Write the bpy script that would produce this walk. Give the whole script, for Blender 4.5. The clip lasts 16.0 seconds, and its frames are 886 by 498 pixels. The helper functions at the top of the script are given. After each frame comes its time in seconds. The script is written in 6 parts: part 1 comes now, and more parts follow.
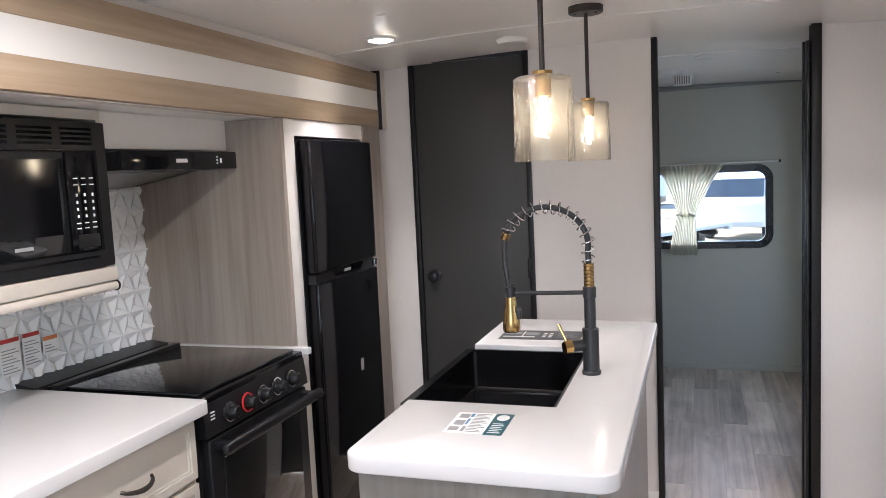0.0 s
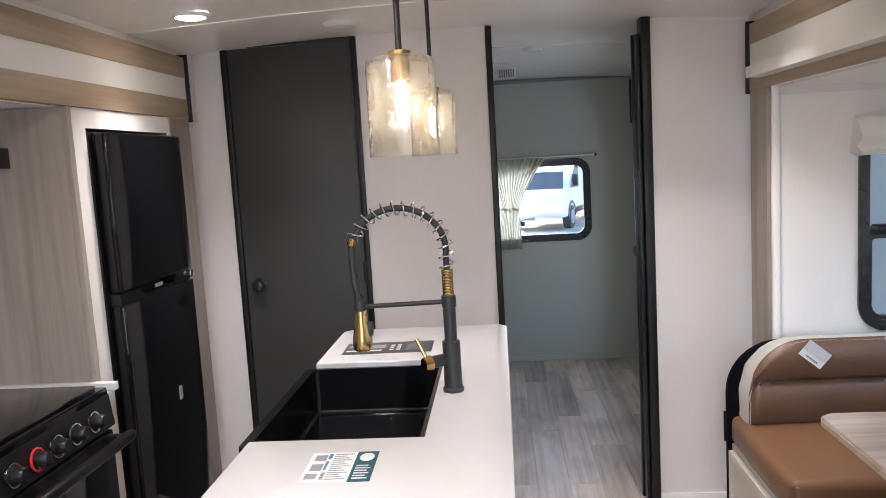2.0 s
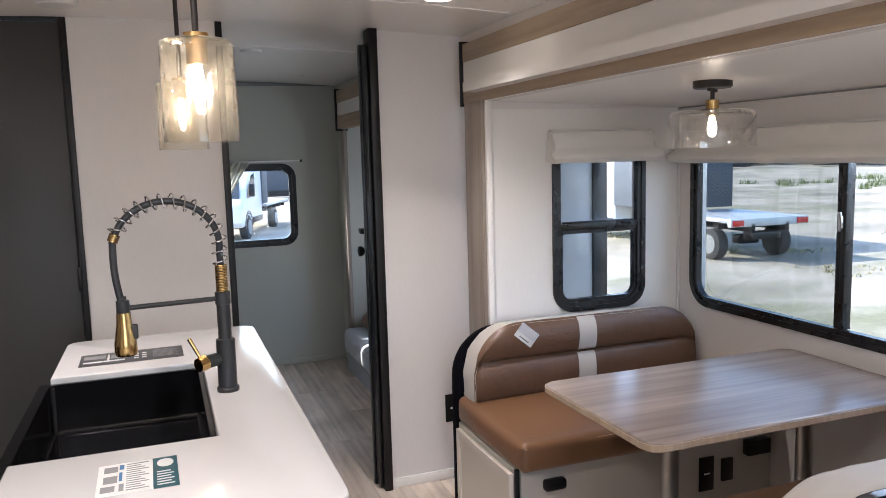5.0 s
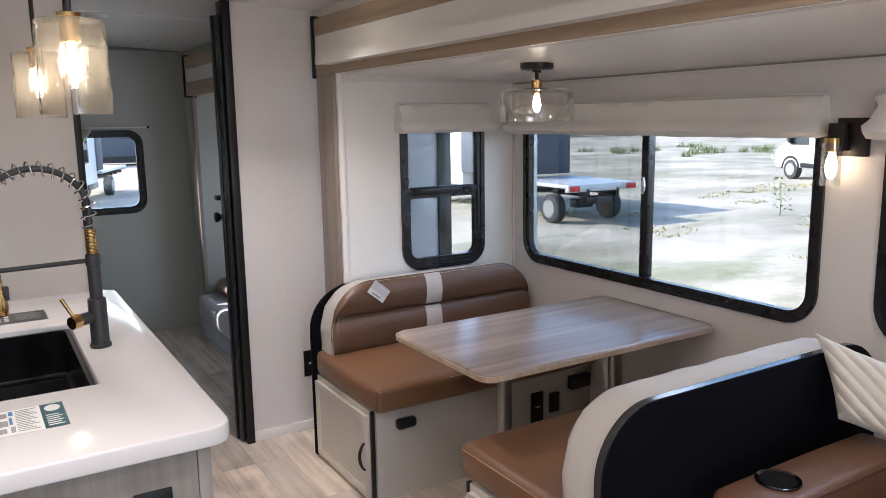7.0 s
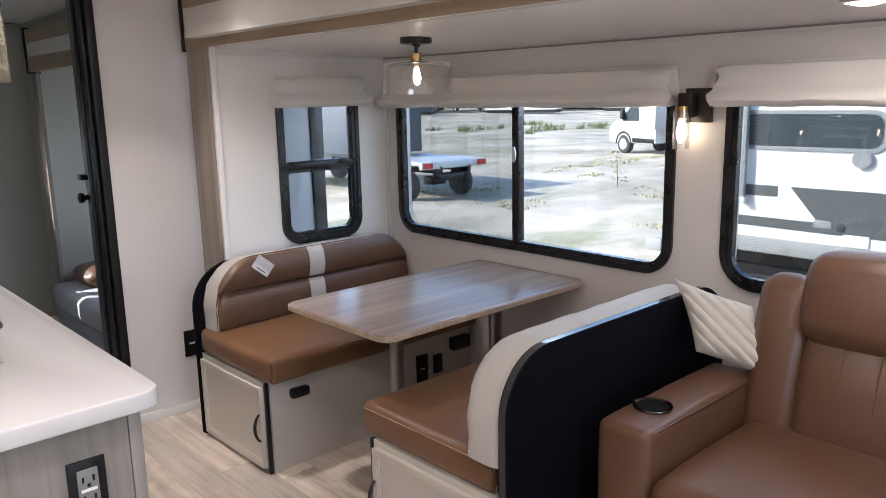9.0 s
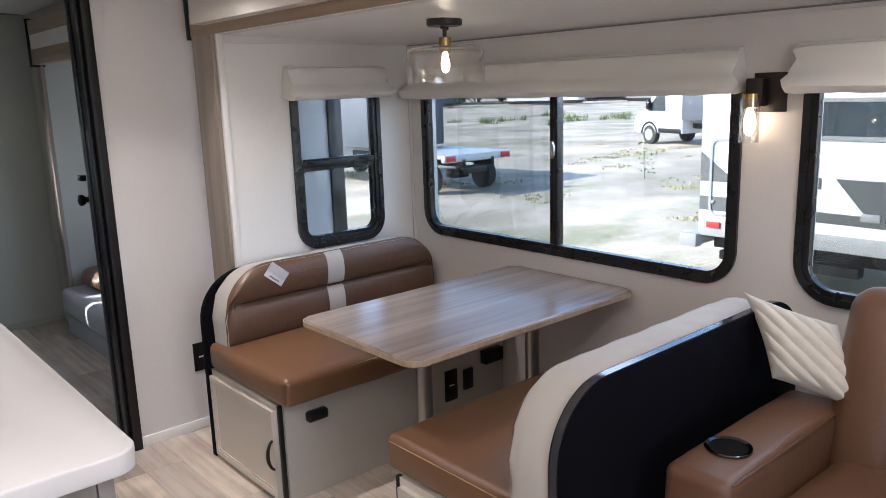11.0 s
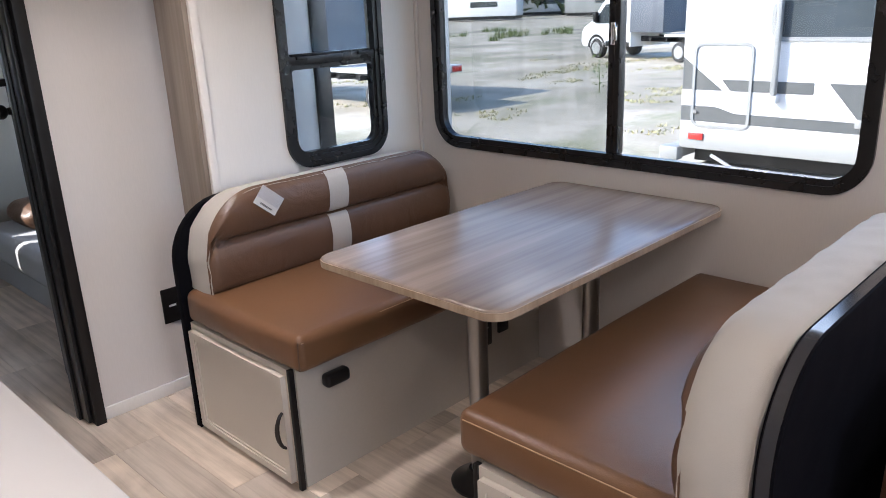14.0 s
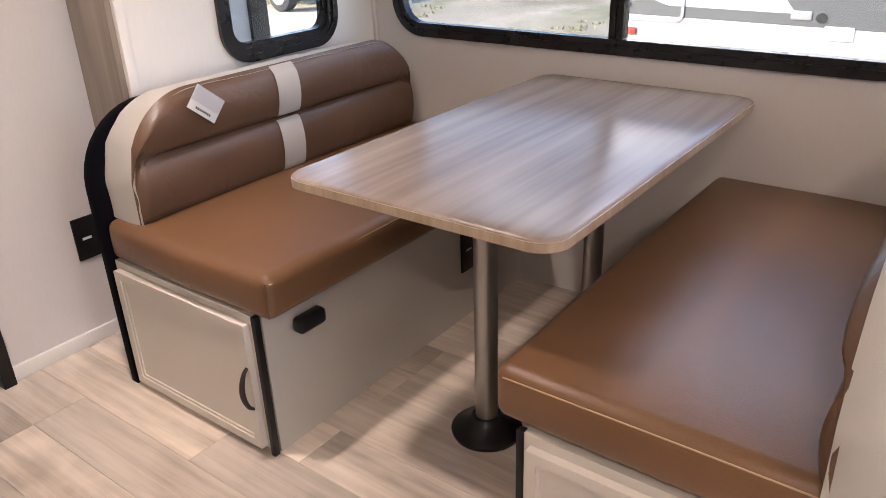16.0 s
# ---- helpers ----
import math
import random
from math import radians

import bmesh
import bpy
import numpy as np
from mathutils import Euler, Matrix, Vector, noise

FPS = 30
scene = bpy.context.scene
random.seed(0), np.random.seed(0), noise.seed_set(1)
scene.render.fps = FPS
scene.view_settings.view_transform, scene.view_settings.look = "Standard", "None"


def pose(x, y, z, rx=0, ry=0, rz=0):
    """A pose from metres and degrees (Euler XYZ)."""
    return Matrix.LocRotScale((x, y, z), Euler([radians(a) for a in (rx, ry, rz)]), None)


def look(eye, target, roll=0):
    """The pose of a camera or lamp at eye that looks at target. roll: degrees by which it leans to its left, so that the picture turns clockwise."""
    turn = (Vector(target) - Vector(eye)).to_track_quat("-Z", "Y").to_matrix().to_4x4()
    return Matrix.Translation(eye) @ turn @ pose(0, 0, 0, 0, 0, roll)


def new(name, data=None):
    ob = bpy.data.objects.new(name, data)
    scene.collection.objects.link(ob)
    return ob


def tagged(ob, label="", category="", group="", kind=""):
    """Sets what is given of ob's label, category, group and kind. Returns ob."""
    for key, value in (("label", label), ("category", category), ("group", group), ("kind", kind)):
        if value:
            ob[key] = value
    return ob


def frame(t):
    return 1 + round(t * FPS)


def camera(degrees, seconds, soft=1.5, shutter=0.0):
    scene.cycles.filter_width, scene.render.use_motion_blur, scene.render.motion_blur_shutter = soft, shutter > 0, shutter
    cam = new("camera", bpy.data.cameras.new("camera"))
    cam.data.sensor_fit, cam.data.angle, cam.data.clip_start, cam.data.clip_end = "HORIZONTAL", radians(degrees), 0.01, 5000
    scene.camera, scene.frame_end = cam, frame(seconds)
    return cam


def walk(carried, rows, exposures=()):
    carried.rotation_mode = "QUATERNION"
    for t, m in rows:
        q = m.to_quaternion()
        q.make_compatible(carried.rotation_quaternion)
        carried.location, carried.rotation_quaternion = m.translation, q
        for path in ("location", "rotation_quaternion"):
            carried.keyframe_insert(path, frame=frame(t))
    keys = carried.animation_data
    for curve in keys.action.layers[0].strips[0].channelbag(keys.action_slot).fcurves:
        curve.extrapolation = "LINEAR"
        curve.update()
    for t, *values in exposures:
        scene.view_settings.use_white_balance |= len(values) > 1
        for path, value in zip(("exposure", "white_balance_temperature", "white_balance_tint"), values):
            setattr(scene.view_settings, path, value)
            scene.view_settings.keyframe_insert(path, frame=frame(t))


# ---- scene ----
cam = camera(60.3, 16.0, soft=0.35)
PATH = [
    (0, (0.124, 0.144, 1.526), (-0.514, 2.029, 1.324), -2.7),
    (0.5, (0.112, 0.22, 1.529), (-0.403, 2.144, 1.345), -2.3),
    (1, (0.064, 0.293, 1.527), (-0.341, 2.244, 1.354), -2.1),
    (1.5, (0.025, 0.349, 1.53), (-0.291, 2.314, 1.326), -2.6),
    (2, (-0.032, 0.386, 1.532), (-0.188, 2.365, 1.294), -3.3),
    (2.5, (-0.084, 0.423, 1.539), (-0.038, 2.407, 1.289), -3.5),
    (3, (-0.139, 0.43, 1.532), (0.066, 2.403, 1.279), -3.7),
    (3.5, (-0.174, 0.434, 1.524), (0.158, 2.389, 1.265), -3.9),
    (4, (-0.198, 0.415, 1.523), (0.255, 2.345, 1.254), -3.2),
    (4.2, (-0.216, 0.405, 1.516), (0.287, 2.324, 1.257), -2.8),
    (6.3, (-0.399, 0.197, 1.497), (0.495, 1.963, 1.21), -1.0),
    (6.5, (-0.397, 0.156, 1.512), (0.521, 1.906, 1.206), -1.0),
    (7, (-0.422, 0.129, 1.519), (0.603, 1.813, 1.182), -0.9),
    (7.5, (-0.48, 0.104, 1.511), (0.659, 1.711, 1.167), -1.4),
    (8, (-0.506, 0.067, 1.488), (0.724, 1.608, 1.15), -1.6),
    (8.5, (-0.551, 0.054, 1.477), (0.744, 1.537, 1.127), -1.4),
    (9, (-0.605, 0.115, 1.494), (0.723, 1.558, 1.1), -1.2),
    (9.2, (-0.573, 0.127, 1.522), (0.736, 1.578, 1.095), -1.2),
    (11.5, (-0.391, 0.482, 1.465), (0.887, 1.964, 1.053), -2.0),
    (12, (-0.352, 0.596, 1.443), (0.925, 2.057, 0.957), -2.0),
    (12.5, (-0.317, 0.737, 1.432), (0.968, 2.174, 0.901), -2.2),
    (13, (-0.308, 0.877, 1.42), (1.012, 2.276, 0.873), -2.8),
    (13.5, (-0.295, 0.968, 1.379), (1.051, 2.333, 0.809), -2.7),
    (14, (-0.253, 1.045, 1.345), (1.104, 2.38, 0.731), -2.4),
    (14.5, (-0.225, 1.164, 1.311), (1.162, 2.455, 0.669), -1.8),
    (15, (-0.182, 1.282, 1.274), (1.225, 2.522, 0.579), -1.7),
    (15.5, (-0.133, 1.374, 1.257), (1.284, 2.551, 0.477), -2.1),
    (16, (-0.11, 1.466, 1.239), (1.326, 2.567, 0.388), -2.0),
]
walk(cam, [(t, look(eye, target, roll)) for t, eye, target, roll in PATH], [(0, 2.68, 5550, 14), (4, 2.6, 5700, 15), (7, 2.34, 5750, 16), (9, 2.32, 5750, 16), (12.5, 2.40, 5650, 15), (14, 2.38, 5780, 17), (15, 2.48, 6000, 19), (16, 2.66, 6400, 22)])

# ---- world, sun, exposure ----
world = bpy.data.worlds.new("world")
scene.world = world
world.use_nodes = True
wn = world.node_tree.nodes
sky = wn.new("ShaderNodeTexSky")
sky.sky_type, sky.sun_disc = "NISHITA", False
SUN_EL, SUN_AZ = radians(31), radians(-49)      # azimuth from +y towards +x
sky.sun_elevation, sky.sun_rotation = SUN_EL, SUN_AZ
world.node_tree.links.new(sky.outputs[0], wn["Background"].inputs[0])
wn["Background"].inputs[1].default_value = 0.15
sun = new("sun", bpy.data.lights.new("sun", "SUN"))
sun.data.energy, sun.data.angle, sun.data.color = 2.8, radians(0.5), (1.0, 0.88, 0.72)
sun_from = Vector((math.sin(SUN_AZ) * math.cos(SUN_EL), math.cos(SUN_AZ) * math.cos(SUN_EL), math.sin(SUN_EL)))
sun.matrix_world = look(sun_from * 50, (0, 0, 0))


def lamp(x, y, z, watts, colour, size, spread=180):
    """A round lamp face that shines downwards."""
    ob = new("lamp_light", bpy.data.lights.new("lamp_light", "AREA"))
    ob.data.shape, ob.data.size = "DISK", size
    ob.data.energy, ob.data.color, ob.data.spread = watts, colour, radians(spread)
    ob.location = (x, y, z)
    return ob


def window_fill(x, y, z, w, h, turn, watts):
    """An added lamp that stands in for the sky's light at a window."""
    ob = new("window_fill", bpy.data.lights.new("window_fill", "AREA"))
    ob.data.shape, ob.data.size, ob.data.size_y = "RECTANGLE", w, h
    ob.data.energy, ob.data.color = watts, (0.90, 0.95, 1.0)
    ob.matrix_world = pose(x, y, z, 90, 0, turn)
    return ob


# fill lamps at two unseen windows, added to brighten kitchen and bedroom
window_fill(-0.15, -2.19, 1.28, 1.6, 0.85, 0, 5.0)
window_fill(1.64, 4.55, 1.05, 0.8, 0.55, 90, 0.95)
# added lamps, out of view outside the two dinette windows, slant extra skylight down
for y_, w_, watts_ in ((2.41, 1.40, 2.6), (0.71, 1.25, 2.6)):
    window_fill(2.24, y_, 1.66, w_, 0.42, 90, watts_).matrix_world = look((2.24, y_, 1.66), (1.35, y_, 1.0))


# ---- materials ----
def nodes_of(name):
    m = bpy.data.materials.new(name)
    m.use_nodes = True
    nt = m.node_tree
    return m, nt, nt.nodes["Principled BSDF"]


def coords(nt, scale=(1, 1, 1), per_object=False):
    tc, mp = nt.nodes.new("ShaderNodeTexCoord"), nt.nodes.new("ShaderNodeMapping")
    nt.links.new(tc.outputs["Object"], mp.inputs["Vector"])
    mp.inputs["Scale"].default_value = scale
    if per_object:
        info, mul = nt.nodes.new("ShaderNodeObjectInfo"), nt.nodes.new("ShaderNodeMath")
        mul.operation = "MULTIPLY"
        mul.inputs[1].default_value = 37.0
        nt.links.new(info.outputs["Random"], mul.inputs[0])
        nt.links.new(mul.outputs[0], mp.inputs["Location"])
    return mp.outputs["Vector"]


def noise_of(nt, vec, scale, detail=4.0, rough=0.55, swirl=0.0):
    n = nt.nodes.new("ShaderNodeTexNoise")
    n.inputs["Scale"].default_value, n.inputs["Detail"].default_value, n.inputs["Roughness"].default_value = scale, detail, rough
    n.inputs["Distortion"].default_value = swirl
    nt.links.new(vec, n.inputs["Vector"])
    return n.outputs["Fac"]


def ramp_of(nt, fac, stops):
    r = nt.nodes.new("ShaderNodeValToRGB")
    el = r.color_ramp.elements
    while len(el) < len(stops):
        el.new(0.5)
    for e, (p, c) in zip(el, stops):
        e.position, e.color = p, (*c, 1)
    nt.links.new(fac, r.inputs["Fac"])
    return r.outputs["Color"]


def mix_of(nt, fac, a, b, kind="MIX"):
    m = nt.nodes.new("ShaderNodeMix")
    m.data_type, m.blend_type = "RGBA", kind
    if isinstance(fac, float):
        m.inputs["Factor"].default_value = fac
    else:
        nt.links.new(fac, m.inputs["Factor"])
    nt.links.new(a, m.inputs[6])
    nt.links.new(b, m.inputs[7])
    return m.outputs[2]


def bump_of(nt, bsdf, fac, strength, distance):
    b = nt.nodes.new("ShaderNodeBump")
    b.inputs["Strength"].default_value, b.inputs["Distance"].default_value = strength, distance
    nt.links.new(fac, b.inputs["Height"])
    nt.links.new(b.outputs[0], bsdf.inputs["Normal"])


def surf(name, c, vary=0.08, rough=0.5, metal=0.0, grain=300.0, bump=0.15, blotch=3.0, stretch=(1, 1, 1), spec=0.5, per_object=False, coat=0.0, sheen=0.0, depth=0.001, crease=0.0):
    """A painted, moulded or woven surface: two scales of variation, uneven gloss and fine relief."""
    m, nt, b = nodes_of(name)
    v = coords(nt, stretch, per_object)
    lo, hi = tuple(max(0, x * (1 - vary)) for x in c), tuple(min(1, x * (1 + vary)) for x in c)
    big = ramp_of(nt, noise_of(nt, v, blotch, 5), ((0.3, lo), (0.7, hi)))
    fine_fac = noise_of(nt, v, grain, 3)
    fine = ramp_of(nt, fine_fac, ((0.25, lo), (0.75, hi)))
    nt.links.new(mix_of(nt, 0.45, big, fine), b.inputs["Base Color"])
    r = nt.nodes.new("ShaderNodeMapRange")
    r.inputs["To Min"].default_value, r.inputs["To Max"].default_value = max(0.03, rough * 0.8), min(1, rough * 1.2)
    nt.links.new(noise_of(nt, v, blotch * 4, 4), r.inputs["Value"])
    nt.links.new(r.outputs[0], b.inputs["Roughness"])
    b.inputs["Metallic"].default_value, b.inputs["Specular IOR Level"].default_value = metal, spec
    b.inputs["Coat Weight"].default_value, b.inputs["Coat Roughness"].default_value = coat, 0.12
    b.inputs["Sheen Weight"].default_value = sheen
    if bump:
        bump_of(nt, b, fine_fac, bump, depth)
    if crease:
        soft_bump = nt.nodes.new("ShaderNodeBump")
        soft_bump.inputs["Strength"].default_value, soft_bump.inputs["Distance"].default_value = crease, 0.012
        nt.links.new(noise_of(nt, v, 9.0, 6, 0.6, 1.6), soft_bump.inputs["Height"])
        fine_bump = b.inputs["Normal"].links[0].from_node
        nt.links.new(soft_bump.outputs[0], fine_bump.inputs["Normal"])
    return m


def wood(name, dark, mid, light, axis="z", rough=0.45, scale=1.0, per_object=False, streak=1.0, swirl=0.0, along=0.0):
    """Wood-grain foil: long grain along an axis, broad bands, fine pores and a few knots."""
    m, nt, b = nodes_of(name)
    s = [14 * scale] * 3
    s["xyz".index(axis)] = (0.9 + along * 9) * scale
    v = coords(nt, s, per_object)
    s2 = [60 * scale] * 3
    s2["xyz".index(axis)] = 2.2 * scale
    v2 = coords(nt, s2, per_object)
    s3 = [3.0 * scale] * 3
    s3["xyz".index(axis)] = (0.5 + along * 4) * scale
    v3 = coords(nt, s3, per_object)
    grain = ramp_of(nt, noise_of(nt, v, 1.0, 6, 0.6, swirl), ((0.28, dark), (0.5, mid), (0.72, light)))
    fine_fac = noise_of(nt, v2, 1.0, 4, 0.6)
    fine = ramp_of(nt, fine_fac, ((0.3, dark), (0.62, light)))
    broad = ramp_of(nt, noise_of(nt, v3, 1.0, 3, 0.55, swirl * 0.6), ((0.3, dark), (0.5, mid), (0.75, light)))
    col = mix_of(nt, 0.33, mix_of(nt, min(1.0, 0.35 * streak), grain, broad), fine)
    if per_object:
        info = nt.nodes.new("ShaderNodeObjectInfo")
        col = mix_of(nt, 1.0, col, ramp_of(nt, info.outputs["Random"], ((0.0, (0.74, 0.74, 0.75)), (0.5, (0.95, 0.94, 0.93)), (1.0, (1.12, 1.1, 1.08)))), "MULTIPLY")
    nt.links.new(col, b.inputs["Base Color"])
    b.inputs["Roughness"].default_value = rough
    bump_of(nt, b, fine_fac, 0.12, 0.0006)
    return m


def glow(name, c, strength):
    m, nt, b = nodes_of(name)
    b.inputs["Base Color"].default_value = (*c, 1)
    b.inputs["Emission Color"].default_value = (*c, 1)
    b.inputs["Emission Strength"].default_value = strength
    return m


def clear_glass(name, tint=(1, 1, 1), gloss_rough=0.02, wavy=0.0, gain=1.0, scale=25.0, haze=0.0):
    """Thin clear glass: looks straight through, and reflects by the angle."""
    m = bpy.data.materials.new(name)
    m.use_nodes = True
    nt = m.node_tree
    nt.nodes.clear()
    out, tr, gl, mx = (nt.nodes.new("ShaderNode" + k) for k in ("OutputMaterial", "BsdfTransparent", "BsdfGlossy", "MixShader"))
    fr = nt.nodes.new("ShaderNodeLayerWeight")
    fr.inputs["Blend"].default_value = 0.5
    pw, ad = nt.nodes.new("ShaderNodeMath"), nt.nodes.new("ShaderNodeMath")
    pw.operation, ad.operation = "POWER", "ADD"
    pw.inputs[1].default_value, ad.inputs[1].default_value = 4.0, 0.035
    nt.links.new(fr.outputs["Facing"], pw.inputs[0])
    nt.links.new(pw.outputs[0], ad.inputs[0])
    tr.inputs["Color"].default_value = (*tint, 1)
    gl.inputs["Roughness"].default_value = gloss_rough
    if wavy:
        f = noise_of(nt, coords(nt, (1, 1, 0.5)), scale, 2)
        b = nt.nodes.new("ShaderNodeBump")
        b.inputs["Strength"].default_value, b.inputs["Distance"].default_value = wavy, 0.01
        nt.links.new(f, b.inputs["Height"])
        nt.links.new(b.outputs[0], gl.inputs["Normal"])
        nt.links.new(b.outputs[0], fr.inputs["Normal"])
    k = nt.nodes.new("ShaderNodeMath")
    k.operation, k.use_clamp = "MULTIPLY", True
    k.inputs[1].default_value = gain
    nt.links.new(ad.outputs[0], k.inputs[0])
    nt.links.new(k.outputs[0], mx.inputs[0])
    nt.links.new(tr.outputs[0], mx.inputs[1])
    nt.links.new(gl.outputs[0], mx.inputs[2])
    last = mx
    if haze:
        tl, hz, f2 = nt.nodes.new("ShaderNodeBsdfTranslucent"), nt.nodes.new("ShaderNodeMixShader"), None
        tl.inputs["Color"].default_value = (0.95, 0.93, 0.88, 1)
        f2 = ramp_of(nt, noise_of(nt, coords(nt, (1, 1, 0.6)), 34, 4, 0.7), ((0.35, (haze * 0.4,) * 3), (0.7, (haze * 2.2,) * 3)))
        nt.links.new(f2, hz.inputs[0])
        nt.links.new(mx.outputs[0], hz.inputs[1])
        nt.links.new(tl.outputs[0], hz.inputs[2])
        last = hz
    nt.links.new(last.outputs[0], out.inputs[0])
    return m


WALL = surf("wall_panel", (0.70, 0.66, 0.63), 0.05, 0.55, grain=260, bump=0.2, blotch=1.2, stretch=(1, 1, 0.12), depth=0.0008)
WALL_W = surf("slide_wall_panel", (0.78, 0.75, 0.71), 0.04, 0.5, grain=260, bump=0.2, blotch=1.2, stretch=(1, 1, 0.12), depth=0.0008)
# the same panel as WALL, its colour darkened for the bedroom's weaker light
WALL_DIM = surf("dimmed_wall_panel", (0.45, 0.45, 0.395), 0.05, 0.55, grain=260, bump=0.2, blotch=1.2, stretch=(1, 1, 0.12), depth=0.0008)
CEIL = surf("ceiling_panel", (0.80, 0.77, 0.74), 0.03, 0.30, grain=120, bump=0.05, blotch=0.8)
OAK = wood("light_oak_foil", (0.23, 0.160, 0.10), (0.36, 0.268, 0.178), (0.47, 0.368, 0.26), "y", 0.5, 0.8, False, 1.2, 0.8)
GREYWOOD = wood("grey_brown_wood_foil", (0.15, 0.12, 0.097), (0.285, 0.238, 0.197), (0.42, 0.36, 0.305), "z", 0.45, 0.62, False, 1.7)
ISLEWOOD = wood("grey_wood_foil", (0.13, 0.117, 0.104), (0.25, 0.225, 0.20), (0.36, 0.33, 0.30), "z", 0.45, 0.62, False, 1.7)
TABLEWOOD = wood("table_laminate", (0.155, 0.115, 0.092), (0.27, 0.212, 0.178), (0.385, 0.32, 0.275), "x", 0.25, 0.5, False, 1.3, 0.8)
EDGEWOOD = wood("table_edge_band", (0.26, 0.18, 0.12), (0.40, 0.30, 0.21), (0.52, 0.41, 0.30), "z", 0.35, 1.2)
PLANK = wood("vinyl_plank", (0.25, 0.20, 0.155), (0.62, 0.525, 0.43), (0.90, 0.80, 0.69), "y", 0.34, 0.62, True, 2.2, 2.2, 0.35)
WHITEPAINT = surf("white_gloss_band", (0.71, 0.685, 0.65), 0.02, 0.7, bump=0.0)
CREAM = surf("cream_cabinet_paint", (0.62, 0.57, 0.50), 0.04, 0.42, grain=180, bump=0.06)
GREIGE = surf("greige_panel", (0.50, 0.465, 0.415), 0.05, 0.45, grain=160, bump=0.06)
QUARTZ = surf("white_solid_surface", (0.72, 0.705, 0.70), 0.02, 0.16, grain=500, bump=0.0, blotch=6)
BLACKTRIM = surf("black_trim", (0.010, 0.009, 0.009), 0.15, 0.4, bump=0.05, spec=0.3)
DOORDARK = surf("charcoal_door", (0.050, 0.049, 0.046), 0.08, 0.45, grain=350, bump=0.1, stretch=(1, 1, 0.1), spec=0.3)
BLACKGLOSS = surf("black_gloss", (0.004, 0.004, 0.005), 0.1, 0.08, bump=0.0, spec=0.3)
BLACKGLASS = surf("black_glass", (0.006, 0.007, 0.008), 0.05, 0.035, bump=0.0, coat=0.6)
BLACKSATIN = surf("black_satin_metal", (0.010, 0.010, 0.011), 0.12, 0.32, bump=0.04, spec=0.35)
BLACKFRAME = surf("black_window_frame", (0.012, 0.012, 0.013), 0.12, 0.28, bump=0.04)
SINKBLACK = surf("black_composite_sink", (0.006, 0.006, 0.007), 0.1, 0.2, bump=0.05, grain=700, spec=0.3)
SINKGLOSS = surf("lightened_black_composite", (0.03, 0.03, 0.032), 0.1, 0.09, bump=0.0, spec=0.8)
EDGETRIM = surf("grey_edge_moulding", (0.035, 0.035, 0.04), 0.06, 0.16, bump=0.0, spec=0.8)
PVC = surf("black_board", (0.004, 0.004, 0.006), 0.15, 0.7, grain=60, bump=0.02, spec=0.05)
GOLD = surf("brushed_gold", (0.53, 0.345, 0.135), 0.06, 0.22, 1.0, grain=700, bump=0.05)
CHROME = surf("chrome", (0.72, 0.72, 0.74), 0.03, 0.08, 1.0, bump=0.0)
DARKCHROME = surf("dark_chrome", (0.16, 0.16, 0.17), 0.03, 0.1, 1.0, bump=0.0)
STEEL = surf("brushed_steel_tube", (0.42, 0.41, 0.40), 0.06, 0.3, 1.0, grain=500, bump=0.05, stretch=(1, 1, 0.05))
BRONZE = surf("dark_bronze", (0.035, 0.028, 0.024), 0.1, 0.4, 0.4, bump=0.03)
LEATHER = surf("brown_leatherette", (0.172, 0.086, 0.040), 0.24, 0.36, grain=420, bump=0.3, blotch=2.6, depth=0.0012, spec=0.5, crease=0.07)
LEATHER_D = surf("taupe_leatherette", (0.130, 0.072, 0.043), 0.22, 0.38, grain=420, bump=0.3, blotch=2.6, depth=0.0012, crease=0.35)
RECLEATHER = surf("cocoa_recliner_leatherette", (0.138, 0.069, 0.039), 0.16, 0.32, grain=380, bump=0.35, blotch=3.0, depth=0.0014, spec=0.6, crease=0.16)
GREYFABRIC = surf("light_grey_fabric", (0.50, 0.47, 0.43), 0.07, 0.8, grain=600, bump=0.35, blotch=5, sheen=0.2, depth=0.0015)
SHADEFABRIC = surf("off_white_shade_fabric", (0.76, 0.73, 0.68), 0.04, 0.85, grain=500, bump=0.25, blotch=4, sheen=0.15)
STITCH = surf("tan_thread", (0.46, 0.31, 0.18), 0.1, 0.6, bump=0.0)
PILLOW = surf("cream_plush", (0.62, 0.575, 0.50), 0.07, 0.95, grain=260, bump=0.6, blotch=8, sheen=0.5, depth=0.003)
MATTRESS = surf("grey_mattress_fabric", (0.42, 0.44, 0.46), 0.06, 0.8, grain=300, bump=0.3)
PAPER = surf("white_paper", (0.82, 0.82, 0.80), 0.02, 0.6, bump=0.0)
DARKPAPER = surf("charcoal_print", (0.07, 0.07, 0.075), 0.05, 0.45, bump=0.0)
TEALPAPER = surf("teal_print", (0.025, 0.10, 0.125), 0.25, 0.45, bump=0.0, blotch=14)
BLUEPRINT = surf("blue_print", (0.07, 0.22, 0.42), 0.2, 0.45, bump=0.0)
GREYPRINT = surf("grey_print", (0.30, 0.30, 0.31), 0.1, 0.5, bump=0.0)
REDPRINT = surf("red_print", (0.5, 0.05, 0.04), 0.1, 0.5, bump=0.0)
ORANGEPRINT = surf("orange_print", (0.62, 0.2, 0.06), 0.1, 0.5, bump=0.0)
TILEGROUT = surf("tile_grout", (0.34, 0.34, 0.35), 0.08, 0.85, bump=0.2)
